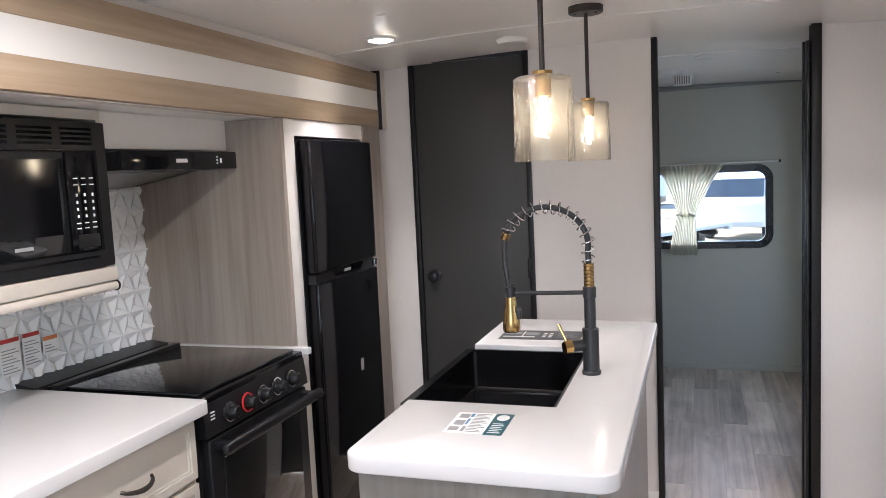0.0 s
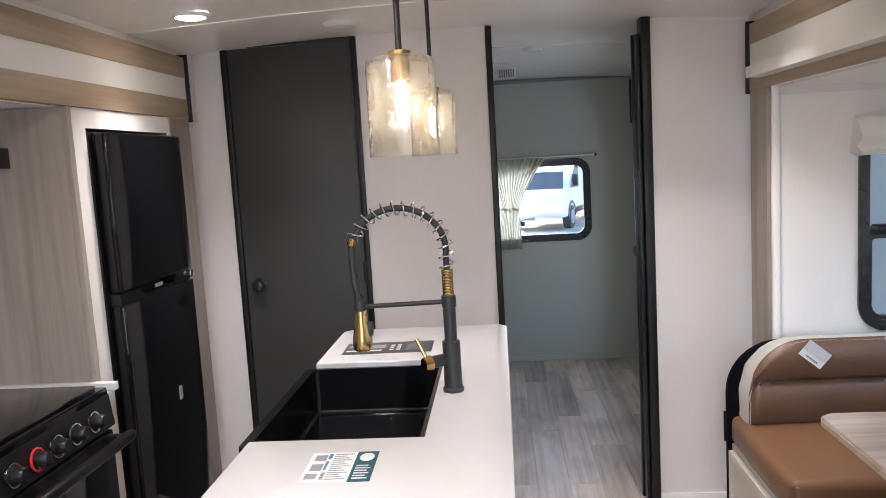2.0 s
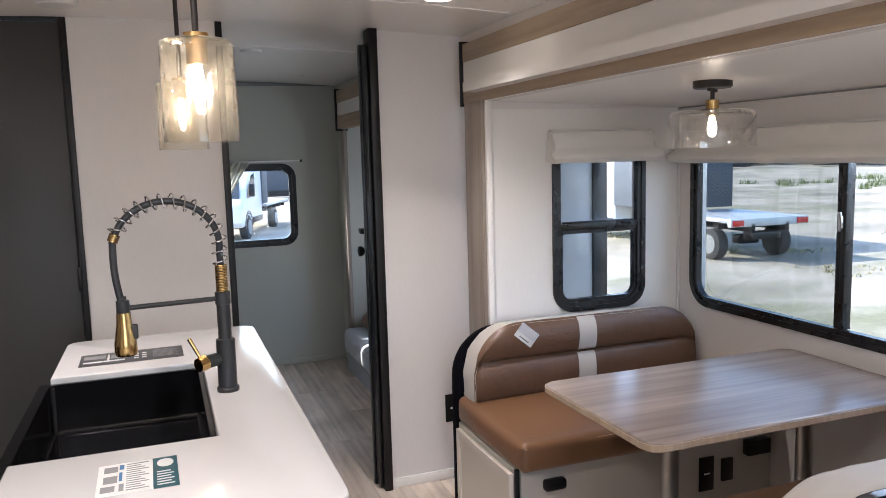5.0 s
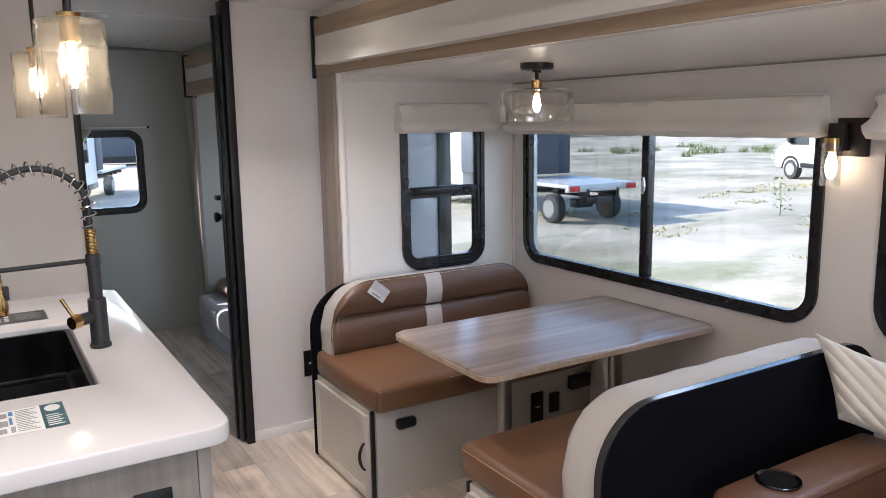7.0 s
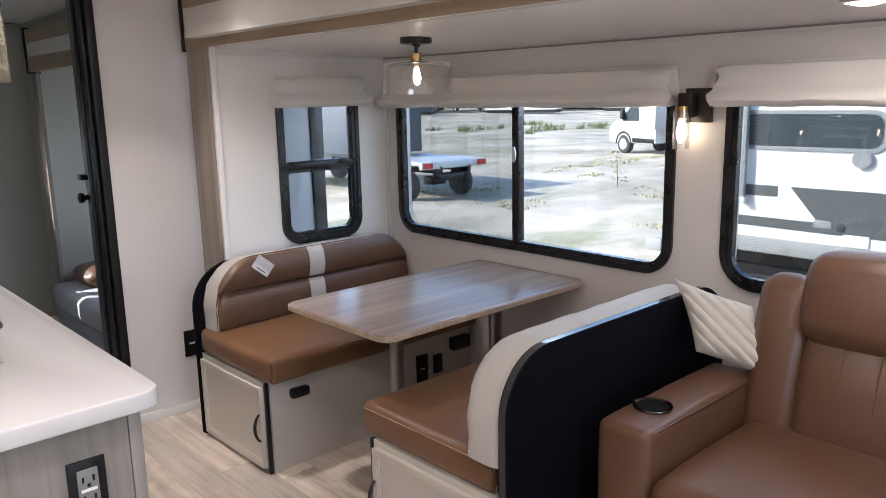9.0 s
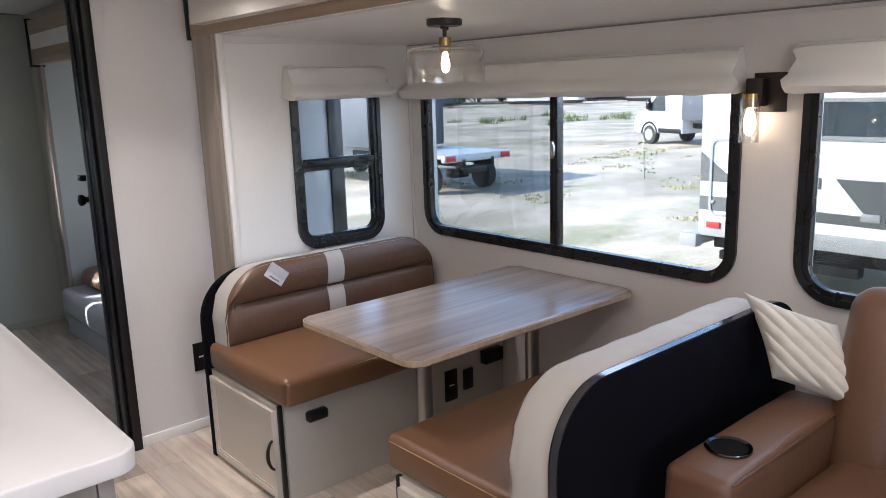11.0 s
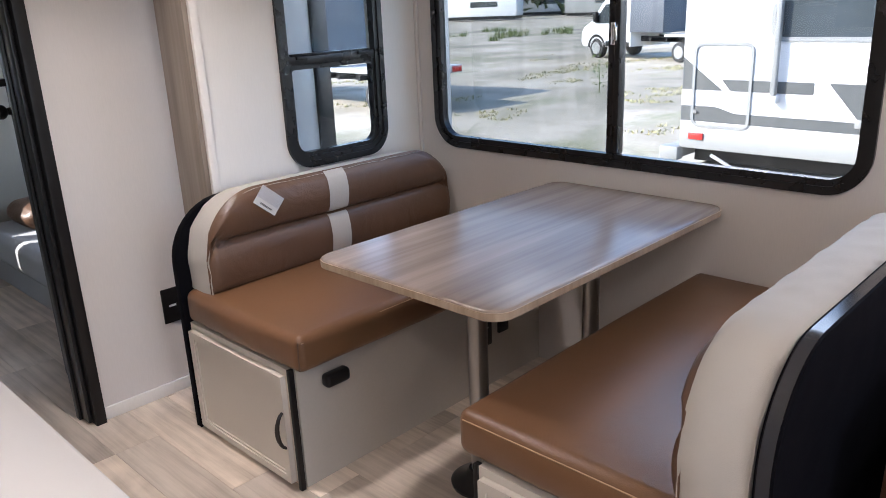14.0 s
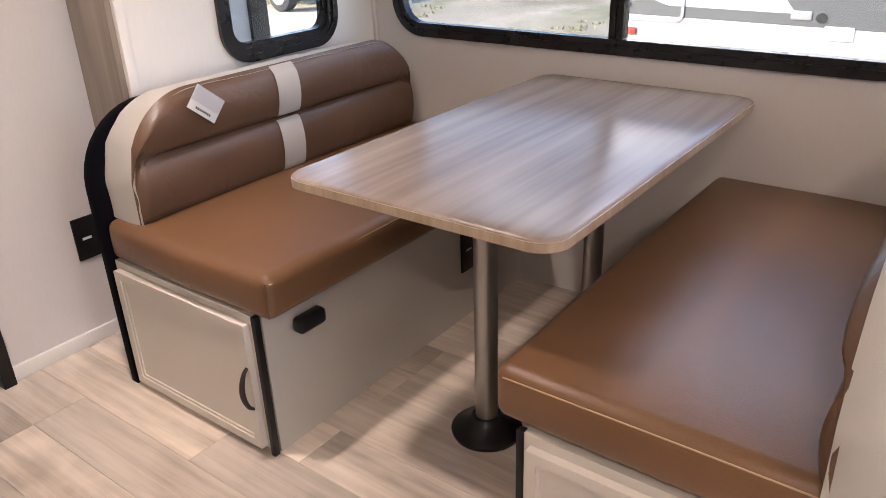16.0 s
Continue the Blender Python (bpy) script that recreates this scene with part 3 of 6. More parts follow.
def window(name, axis, w, u0, u1, v0, v1, label, r=0.11, fw=0.05, mull=None, lower=None, thick=0.05, glass=WINDOWGLASS):
    """A black-framed window in a wall whose room side lies at w; mull: upright bar; lower: height of a cross rail over a sash."""
    ob = thing(name, to3((u0 + u1) / 2, v0, w, axis), label, "window", kind="structure")
    out = rr(u0, v0, u1, v1, r)
    mid = rr(u0 + fw * 0.55, v0 + fw * 0.55, u1 - fw * 0.55, v1 - fw * 0.55, r * 0.8)
    inn = rr(u0 + fw, v0 + fw, u1 - fw, v1 - fw, r * 0.6)
    f = join(ring(out, mid, w - 0.013, w - 0.0005, axis), ring(mid, inn, w - 0.007, w + 0.022, axis))
    part("window_frame", f, BLACKFRAME, ob, "rounded black metal frame", 45)
    g = w + 0.010
    def bar(a0, b0, a1, b1, d0, d1):
        return box(*to3(a0, b0, d0, axis), *to3(a1, b1, d1, axis), 0.002)
    if mull:
        part("mullion", join(bar(mull - 0.024, v0 + fw, mull - 0.003, v1 - fw, w - 0.004, w + 0.035), bar(mull + 0.003, v0 + fw, mull + 0.024, v1 - fw, w + 0.006, w + 0.045)), BLACKFRAME, ob)
        zc = v0 + (v1 - v0) * 0.56
        part("latch", join(bar(mull - 0.012, zc - 0.035, mull + 0.004, zc + 0.035, w - 0.016, w - 0.004), bar(mull - 0.020, zc - 0.022, mull - 0.008, zc + 0.022, w - 0.022, w - 0.012)), CHROME, ob, "chrome window latch")
        spans = ((u0 + fw - 0.01, mull - 0.004), (mull + 0.004, u1 - fw + 0.01))
        for (a, b), mat in zip(spans, (WINDOWGLASS, SCREENGLASS)):
            part("pane", bar(a, v0 + fw - 0.01, b, v1 - fw + 0.01, g, g + 0.004), mat, ob, "" if mat is WINDOWGLASS else "pane dimmed by an insect screen")
    elif lower:
        part("rail", join(bar(u0 + fw, lower - 0.014, u1 - fw, lower + 0.016, w - 0.004, w + 0.04), bar(u0 + fw + 0.02, lower + 0.016, u1 - fw - 0.02, lower + 0.024, w + 0.0, w + 0.02)), BLACKFRAME, ob)
        part("sash", ring(rr(u0 + fw, v0 + fw, u1 - fw, lower - 0.014, [r * 0.6, r * 0.6, 0.004, 0.004]), rr(u0 + fw + 0.013, v0 + fw + 0.014, u1 - fw - 0.013, lower - 0.030, [r * 0.45, r * 0.45, 0.012, 0.012]), w + 0.002, w + 0.03, axis), BLACKFRAME, ob)
        part("pane", bar(u0 + fw - 0.01, v0 + fw - 0.01, u1 - fw + 0.01, lower, g, g + 0.004), WINDOWGLASS, ob)
        part("pane", bar(u0 + fw - 0.01, lower + 0.01, u1 - fw + 0.01, v1 - fw + 0.01, g + 0.006, g + 0.010), WINDOWGLASS, ob)
        part("latch", join(bar(u0 + fw + 0.03, lower + 0.004, u0 + fw + 0.075, lower + 0.016, w - 0.014, w - 0.002), bar(u1 - fw - 0.085, lower + 0.004, u1 - fw - 0.04, lower + 0.016, w - 0.014, w - 0.002)), BLACKSATIN, ob)
    else:
        part("pane", bar(u0 + fw - 0.01, v0 + fw - 0.01, u1 - fw + 0.01, v1 - fw + 0.01, g, g + 0.004), glass, ob)
    n = max(3, int((u1 - u0) / 0.16))
    dots = bmesh.new()
    for k in range(n):
        uu = u0 + r + (u1 - u0 - 2 * r) * k / (n - 1)
        join(dots, box(*to3(uu - 0.003, v0 + 0.016, w - 0.0145, axis), *to3(uu + 0.003, v0 + 0.022, w - 0.012, axis)))
    part("screws", dots, BLACKSATIN, ob)
    return ob


window("window_1", "y", SIDE_Y, 1.285, 1.758, 0.794, 1.545, "narrow black-framed window with a crank-out lower sash", 0.10, 0.04, lower=1.171)
window("window_2", "x", WIN_X, 1.607, 3.215, 0.798, 1.57, "wide black-framed sliding window beside the dinette table", 0.12, 0.043, mull=2.405)
window("window_3", "x", WIN_X, 0.0, 1.415, 0.798, 1.57, "wide black-framed window behind the recliner", 0.13, 0.044, glass=SCREENGLASS)
window("window_4", "y", BACK_Y, -0.25, 0.615, 0.885, 1.475, "small black-framed bedroom window", 0.10, glass=BEDGLASS)
# unseen; put in for the daylight on the island's near edge
window("window_5", "y", -2.199, -1.05, 0.75, 0.75, 1.80, "unseen black-framed window in the end wall, put in for daylight", 0.10)
# unseen; added as the opening for the bedroom's fill lamp
window("window_6", "x", 1.65, 4.05, 5.05, 0.67, 1.43, "unseen black-framed window added to light the bedroom slide-out", 0.10)


def shade(axis, w, u0, u1, z0, z1, label):
    """A folded-up fabric shade: a soft box with a rolled lower fold and pinched ends."""
    b = bmesh.new()
    prof = [(0.006, 1.0), (0.040, 1.0), (0.054, 0.96), (0.060, 0.74), (0.066, 0.52), (0.078, 0.42), (0.100, 0.28), (0.106, 0.14), (0.092, 0.02), (0.056, 0.0), (0.022, 0.03), (0.006, 0.10)]
    n = max(16, int((u1 - u0) / 0.035))
    rows = []
    for i in range(n + 1):
        t = i / n
        end = max(0, 1 - min(t, 1 - t) * (u1 - u0) / 0.05)
        row = []
        for d, h in prof:
            k = 0.006 * noise.noise(Vector((t * (u1 - u0) * 5, h * 3, d * 30 + u0))) + 0.003 * noise.noise(Vector((t * (u1 - u0) * 16, h * 7, u0)))
            z = z0 + (z1 - z0) * h + k * (1 - h) - 0.012 * end * (h > 0.6) * math.sin(9 * h)
            pinch = 0.020 * (h > 0.36) + 0.016 * end * (0.5 + 0.5 * math.sin(11 * h + u0)) + 0.012 * (h < 0.05)
            uu = u0 + (u1 - u0) * t + (pinch if t < 0.5 else -pinch)
            row.append(b.verts.new(to3(uu, z, w - d * (1 - 0.12 * end) - k, axis)))
        rows.append(row)
    m = len(prof)
    for q0, q1 in zip(rows, rows[1:]):
        for k in range(m):
            b.faces.new((q0[k], q0[(k + 1) % m], q1[(k + 1) % m], q1[k]))
    b.faces.new(rows[0]), b.faces.new(rows[-1])
    ob = thing("roman_shade", to3((u0 + u1) / 2, z0, w, axis), label, "window shade", "folded roman shades")
    part("fabric", b, SHADEFABRIC, ob, "", 50)
    part("mounting_board", box(*to3(u0 + 0.03, z1 - 0.004, w - 0.036, axis), *to3(u1 - 0.03, z1 + 0.006, w, axis), 0.002), PLASTIC_W, ob, "thin white board above the fabric")
    return ob


shade("y", SIDE_Y, 1.240, 1.800, 1.452, 1.592, "off-white fabric shade folded up over a narrow window")
shade("x", WIN_X, 1.585, 3.285, 1.438, 1.578, "long off-white fabric shade folded up over the dinette window")
shade("x", WIN_X, -0.05, 1.462, 1.438, 1.578, "long off-white fabric shade folded up over a window")

# ---- doors ----
door = thing("door_1", (-0.88, PART_Y + 0.01, 0), "closed flat charcoal door with a round black knob", "door", kind="structure")
part("door_leaf", box(-1.144, PART_Y + 0.002, 0.012, -0.621, PART_Y + 0.034, 2.030, 0.002), DOORDARK, door)


def knob(x, y, z, d, parent, axis="y"):
    """A round knob that stands out d metres, d being signed."""
    prof = [(0.030, 0), (0.031, 0.006), (0.014, 0.010), (0.012, 0.024), (0.022, 0.032), (0.026, 0.042), (0.024, 0.052), (0.012, 0.056), (0.0, 0.0565)]
    b = lathe(prof, 0, 0, 28)
    rot = pose(0, 0, 0, 90 if d < 0 else -90, 0, 0) if axis == "y" else pose(0, 0, 0, 0, -90 if d < 0 else 90, 0)
    return part("door_knob", moved(b, Matrix.Translation((x, y, z)) @ rot), BLACKSATIN, parent, "round black door knob", 40)


knob(-1.083, PART_Y + 0.002, 1.030, -1, door)
part("hinge", join(box(-0.626, PART_Y - 0.016, 1.02, -0.612, PART_Y - 0.004, 1.11, 0.002), box(-0.626, PART_Y - 0.016, 0.25, -0.612, PART_Y - 0.004, 0.34, 0.002)), BLACKTRIM, door)
door = thing("door_2", (0.59, 3.9, 0), "charcoal bedroom door swung open against the side", "door", kind="structure")
part("door_leaf", moved(box(-0.016, 0.0, 0.012, 0.016, 0.40, 1.99, 0.002), Matrix.Translation((0.592, 3.65, 0)) @ pose(0, 0, 0, 0, 0, -9.5)), DOORDARK, door)
knob(0.628, 3.955, 1.05, -1, door, "x")
part("latch", box(0.585, 3.93, 1.135, 0.622, 3.985, 1.16, 0.004), BLACKSATIN, door, "small black privacy latch")

# ---- kitchen slide-out ----
cab = thing("base_cabinet", (-1.55, 1.55, 0), "cream base cabinet with drawers under a white counter", "cabinet")
part("body", join(box(-1.89, 1.225, 0.09, -1.235, 1.885, 0.879), box(-1.86, 1.24, 0.0, -1.29, 1.87, 0.09)), CREAM, cab)


def shaker(x, y0, y1, z0, z1, parent, d=1, name="drawer", axis="x", rail=0.05):
    """A framed front that stands proud of the plane x, with a recessed middle."""
    f = ring(rr(y0, z0, y1, z1, 0.003, 2), rr(y0 + rail, z0 + rail, y1 - rail, z1 - rail, 0.004, 2), x, x + 0.018 * d, axis)
    f = join(f, ring(rr(y0 + rail, z0 + rail, y1 - rail, z1 - rail, 0.004, 2), rr(y0 + rail + 0.008, z0 + rail + 0.008, y1 - rail - 0.008, z1 - rail - 0.008, 0.004, 2), x, x + 0.014 * d, axis))
    lo, hi = to3(y0 + 0.02, z0 + 0.02, min(x, x + 0.010 * d), axis), to3(y1 - 0.02, z1 - 0.02, max(x, x + 0.010 * d), axis)
    return part(name, join(f, box(*lo, *hi)), CREAM, parent)


def bow_handle(p0, p1, out, parent, r=0.005):
    """An arched pull between two points."""
    a, b, o = Vector(p0), Vector(p1), Vector(out)
    pts = [a.lerp(b, k / 16) + o * (math.sin(math.pi * k / 16) ** 0.6) for k in range(17)]
    return part("handle", tube(pts, [r * (0.9 + 0.5 * math.sin(math.pi * k / 16)) for k in range(17)], 10), BRONZE, parent, "dark bronze arched pull")


for y0, y1 in ((1.238, 1.874),):
    for z0, z1 in ((0.705, 0.868), (0.41, 0.690), (0.105, 0.395)):
        dr = shaker(-1.235, y0, y1, z0, z1, cab, rail=0.022)
        zc = (z0 + z1) / 2 + (0.0 if z1 > 0.8 else 0.06)
        bow_handle((-1.218, 1.578, zc), (-1.218, 1.690, zc), (0.026, 0, -0.012), dr)
top = prism(rr(-1.897, 1.195, -1.186, 1.905, [0.004, 0.06, 0.012, 0.004]), 0.882, 0.922, "z", 0.004, 3)
solo("countertop", top, QUARTZ, "white solid-surface kitchen countertop over the drawers", "countertop")

panel = thing("fridge_cabinet", (-1.58, 2.9, 0), "grey wood tall cabinet side with white filler round the fridge", "cabinet")
part("side_panel", box(-1.895, 2.535, 0, -1.285, 2.553, 1.742), GREYWOOD, panel)
part("edge_strip", box(-1.285, 2.532, 0, -1.266, 2.556, 1.742, 0.002), GREYWOOD, panel)
part("filler", join(box(-1.292, 2.556, 0, -1.274, 2.640, 1.742), box(-1.292, 2.640, 1.682, -1.274, 3.235, 1.742), box(-1.292, 3.214, 0, -1.274, 3.235, 1.682)), WALL_W, panel, "white filler strips")
part("counter_ledge", box(-1.90, 2.508, 0.900, -1.20, 2.5345, 0.924, 0.003), QUARTZ, panel, "white counter end strip")

fridge = thing("refrigerator", (-1.5, 2.93, 0), "tall glossy black two-door refrigerator in a cabinet", "refrigerator")
part("body", box(-1.86, 2.652, 0.02, -1.275, 3.205, 1.672, 0.004), BLACKSATIN, fridge)
part("door", box(-1.272, 2.660, 1.168, -1.222, 3.208, 1.668, 0.007, 3), BLACKGLOSS, fridge)
dl = part("door", box(-1.272, 2.660, 0.06, -1.222, 3.208, 1.128, 0.007, 3), BLACKGLOSS, fridge)
part("grip_channel", prism([(2.664, 1.122), (3.206, 1.122), (3.206, 1.163), (3.09, 1.163), (3.06, 1.136), (2.83, 1.136), (2.79, 1.163), (2.664, 1.163)], -1.266, -1.234, "x"), BLACKSATIN, fridge, "sculpted satin grip between the doors")
part("trim_clip", box(-1.232, 3.176, 1.135, -1.218, 3.204, 1.163, 0.002), CHROME, fridge, "chrome hinge cover")
part("badge", box(-1.2335, 2.905, 1.144, -1.2325, 2.965, 1.156), PLASTIC_W, fridge, "small pale maker's badge")
part("sticker", box(-1.2218, 2.985, 0.715, -1.2212, 3.012, 0.765), GREYPRINT, fridge)

rng = thing("gas_range", (-1.53, 2.2, 0), "black gas range with glass cover and red-ringed knob", "stove")
Y0, Y1 = 1.915, 2.505
part("body", box(-1.87, Y0, 0.09, -1.240, Y1, 0.862, 0.003), BLACKSATIN, rng)
part("cooktop", box(-1.875, Y0 - 0.005, 0.862, -1.222, Y1 + 0.002, 0.914, 0.006, 3), BLACKGLOSS, rng)
part("glass_cover", join(box(-1.72, Y0 + 0.02, 0.9145, -1.245, Y1 - 0.02, 0.925, 0.003)), BLACKGLASS, rng, "reflective black glass burner cover")
part("cover_hinge_rail", box(-1.765, Y0 + 0.004, 0.9145, -1.735, Y1 - 0.004, 0.932, 0.003), BLACKSATIN, rng)
slots = bmesh.new()
for k in range(26):
    box(-1.80, Y0 + 0.02 + 0.021 * k, 0.914, -1.772, Y0 + 0.032 + 0.021 * k, 0.921, bm=slots)
part("vent_grille", slots, BLACKSATIN, rng)
part("back_guard", prism([(-1.893, 0.914), (-1.795, 0.914), (-1.80, 0.926), (-1.893, 0.938)], Y0 - 0.02, Y1 + 0.01, "y"), BLACKSATIN, rng, "sloping black back guard")
part("control_panel", prism([(-1.240, 0.795), (-1.208, 0.800), (-1.220, 0.894), (-1.240, 0.894)], Y0, Y1, "y"), BLACKSATIN, rng)
for k, yy in enumerate((2.028, 2.124, 2.210, 2.298, 2.392)):
    m = Matrix.Translation((-1.212, yy, 0.845)) @ pose(0, 0, 0, 0, 84, 0)
    kn = part("knob", moved(lathe([(0.0, 0.0), (0.026, 0.0), (0.026, 0.008), (0.020, 0.012), (0.018, 0.034), (0.014, 0.038), (0, 0.038)], 0, 0, 26), m), BLACKSATIN, rng, "", 40)
    part("ring", moved(lathe([(0.0265, 0.004), (0.030, 0.004), (0.030, 0.009), (0.0265, 0.009)], 0, 0, 26, True), m), REDGLOW if k == 1 else CHROME, kn, "glowing red ring" if k == 1 else "chrome ring", 40)
part("marks", join(*[box(-1.2145, 1.945, 0.846 + 0.010 * k, -1.2105, 1.962, 0.849 + 0.010 * k) for k in range(3)]), PLASTIC_W, rng)
od = part("oven_door", box(-1.240, Y0 + 0.012, 0.30, -1.210, Y1 - 0.012, 0.790, 0.006, 3), BLACKSATIN, rng)
part("oven_window", box(-1.212, Y0 + 0.07, 0.36, -1.208, Y1 - 0.07, 0.72, 0.001), BLACKGLASS, od, "dark oven glass")
part("oven_handle", join(box(-1.172, Y0 + 0.006, 0.752, -1.144, Y1 + 0.0, 0.786, 0.011, 3), box(-1.212, Y0 + 0.03, 0.756, -1.16, Y0 + 0.06, 0.782, 0.004), box(-1.212, Y1 - 0.06, 0.756, -1.16, Y1 - 0.03, 0.782, 0.004)), BLACKSATIN, od, "thick black bar handle")
lower = part("drawer_front", box(-1.240, Y0 + 0.012, 0.10, -1.210, Y1 - 0.012, 0.285, 0.006, 3), BLACKSATIN, rng)
part("drawer_handle", join(box(-1.172, Y0 + 0.05, 0.235, -1.147, Y1 - 0.02, 0.262, 0.009, 3), box(-1.212, Y0 + 0.08, 0.238, -1.16, Y0 + 0.10, 0.26), box(-1.212, Y1 - 0.08, 0.238, -1.16, Y1 - 0.06, 0.26)), BLACKSATIN, lower)
part("base", box(-1.84, Y0 + 0.02, 0.0, -1.26, Y1 - 0.02, 0.09), BLACKSATIN, rng)

hood = thing("range_hood", (-1.67, 2.22, 1.57), "slim black range hood over the stove", "range hood")
part("body", prism([(-1.89, 1.52), (-1.60, 1.572), (-1.455, 1.572), (-1.455, 1.628), (-1.89, 1.635)], 1.945, 2.515, "y", 0.002, 1), BLACKSATIN, hood)
part("fascia", box(-1.462, 1.944, 1.5715, -1.448, 2.525, 1.631, 0.003), BLACKGLOSS, hood)
part("filter", prism([(-1.87, 1.519), (-1.60, 1.567), (-1.60, 1.571), (-1.87, 1.523)], 1.97, 2.44, "y"), FILTER, hood, "perforated metal grease filter")
part("buttons", join(*[box(-1.4485, 2.405, 1.588 + 0.011 * k, -1.4465, 2.411, 1.594 + 0.011 * k) for k in range(3)], box(-1.4485, 2.425, 1.592, -1.4465, 2.433, 1.608)), PLASTIC_W, hood)
part("badge", box(-1.4485, 2.19, 1.594, -1.4465, 2.245, 1.606), PLASTIC_W, hood, "small pale maker's badge")
solo("soffit_cabinet", box(-1.895, 1.91, 1.637, -1.492, 2.533, 1.744), WALL_W, "off-white boxed soffit above the range hood", "cabinet")

oc = thing("overhead_cabinet", (-1.68, 1.2, 1.24), "cream overhead cabinet holding the microwave", "cabinet")
part("body", join(box(-1.895, -0.6, 1.255, -1.475, 1.905, 1.306), box(-1.895, 1.888, 1.306, -1.475, 1.905, 1.742), box(-1.895, -0.6, 1.306, -1.475, 1.262, 1.742), box(-1.895, -0.6, 1.715, -1.475, 1.888, 1.742)), CREAM, oc)
part("rail", box(-1.475, -0.6, 1.262, -1.450, 1.898, 1.304, 0.006, 3), CREAM, oc)
part("light_bar", tube([(-1.462, -0.6, 1.247), (-1.462, 1.893, 1.247)], 0.013, 14), CREAM, oc, "cream rounded rail")
part("bar_end", tube([(-1.462, 1.893, 1.247), (-1.462, 1.899, 1.247)], 0.0155, 14), BLACKTRIM, oc, "black end cap")

mw = thing("microwave_oven", (-1.66, 1.575, 1.306), "black built-in microwave with keypad and vent slots", "microwave")
MY0, MY1, MZ0, MZ1 = 1.265, 1.886, 1.308, 1.704
part("trim_kit", ring(rr(MY0, MZ0, MY1, MZ1, 0.006, 3), rr(MY0 + 0.045, MZ0 + 0.045, MY1 - 0.035, MZ1 - 0.075, 0.004, 3), -1.476, -1.448, "x"), BLACKSATIN, mw)
part("body", box(-1.86, MY0 + 0.04, MZ0 + 0.04, -1.466, MY1 - 0.03, MZ1 - 0.07), BLACKSATIN, mw)
part("door", box(-1.466, MY0 + 0.05, MZ0 + 0.05, -1.452, 1.738, MZ1 - 0.08, 0.003), BLACKGLASS, mw, "black glass door")
part("window", box(-1.453, MY0 + 0.08, MZ0 + 0.10, -1.4512, 1.715, MZ1 - 0.10, 0.0), BLACKGLOSS, mw)
cp = part("control_panel", box(-1.466, 1.742, MZ0 + 0.05, -1.450, MY1 - 0.04, MZ1 - 0.08, 0.003), BLACKGLOSS, mw)
for r_ in range(4):
    for c_ in range(3):
        part("key", box(-1.4505, 1.766 + 0.028 * c_, 1.448 + 0.019 * r_, -1.4488, 1.772 + 0.028 * c_, 1.456 + 0.019 * r_), PLASTIC_W, cp)
for z in (1.418, 1.432, 1.535, 1.552):
    for c_ in range(3):
        part("key", box(-1.4505, 1.761 + 0.028 * c_, z, -1.4488, 1.776 + 0.028 * c_, z + 0.003), PLASTIC_W, cp)
part("open_button", box(-1.4515, 1.762, 1.366, -1.447, 1.838, 1.402, 0.003), BLACKSATIN, cp)
vent = bmesh.new()
for g in range(4):
    for k in range(4):
        box(-1.449, MY0 + 0.06 + 0.135 * g, MZ1 - 0.062 + 0.013 * k, -1.4445, MY0 + 0.165 + 0.135 * g, MZ1 - 0.055 + 0.013 * k, 0.001, 1, bm=vent)
part("vent_slats", vent, BLACKGLOSS, mw)
part("badge", box(-1.4518, 1.56, 1.378, -1.4505, 1.615, 1.387), GREYPRINT, mw, "pale maker's badge")
part("hatch_lip", box(-1.449, MY0 + 0.06, MZ0 + 0.028, -1.4445, MY1 - 0.06, MZ0 + 0.033), BLACKGLOSS, mw)

for z0, y0, w_, h_, band in ((0.968, 1.845, 0.075, 0.118, REDPRINT), (0.978, 1.928, 0.068, 0.110, REDPRINT), (1.00, 2.004, 0.062, 0.062, ORANGEPRINT)):
    lab = thing("warning_label", (-1.8705, y0 + w_ / 2, z0), "white warning sticker with a coloured heading on the tiles", "sticker", "warning stickers")
    part("sheet", box(-1.8710, y0, z0, -1.8700, y0 + w_, z0 + h_), PAPER, lab)
    part("heading", box(-1.8703, y0 + 0.003, z0 + h_ - 0.016, -1.8693, y0 + w_ - 0.003, z0 + h_ - 0.003), band, lab)
    part("text_lines", join(*[box(-1.8703, y0 + 0.006, z0 + 0.008 + 0.010 * k, -1.8695, y0 + w_ - 0.006 - 0.012 * (k % 3), z0 + 0.011 + 0.010 * k) for k in range(int((h_ - 0.03) / 0.010))]), GREYPRINT, lab)

# ---- island ----
isle = thing("kitchen_island", (-0.37, 2.35, 0), "grey wood kitchen island with outlet and panelled sides", "kitchen island")
IX0, IX1, IY0, IY1 = -0.595, -0.074, 1.615, 3.07
part("end_panel", box(IX0, IY0, 0.0, IX1 - 0.028, IY0 + 0.018, 0.880), ISLEWOOD, isle)
part("corner_post", box(IX1 - 0.0265, IY0 - 0.002, 0.0, IX1, IY0 + 0.04, 0.880, 0.002), ISLEWOOD, isle)
part("side_panel", box(IX1 - 0.020, IY0 + 0.0405, 0.0, IX1 - 0.002, IY1, 0.880), ISLEWOOD, isle)
part("end_panel", box(IX0, IY1 - 0.018, 0.0, IX1 - 0.021, IY1, 0.880), ISLEWOOD, isle)
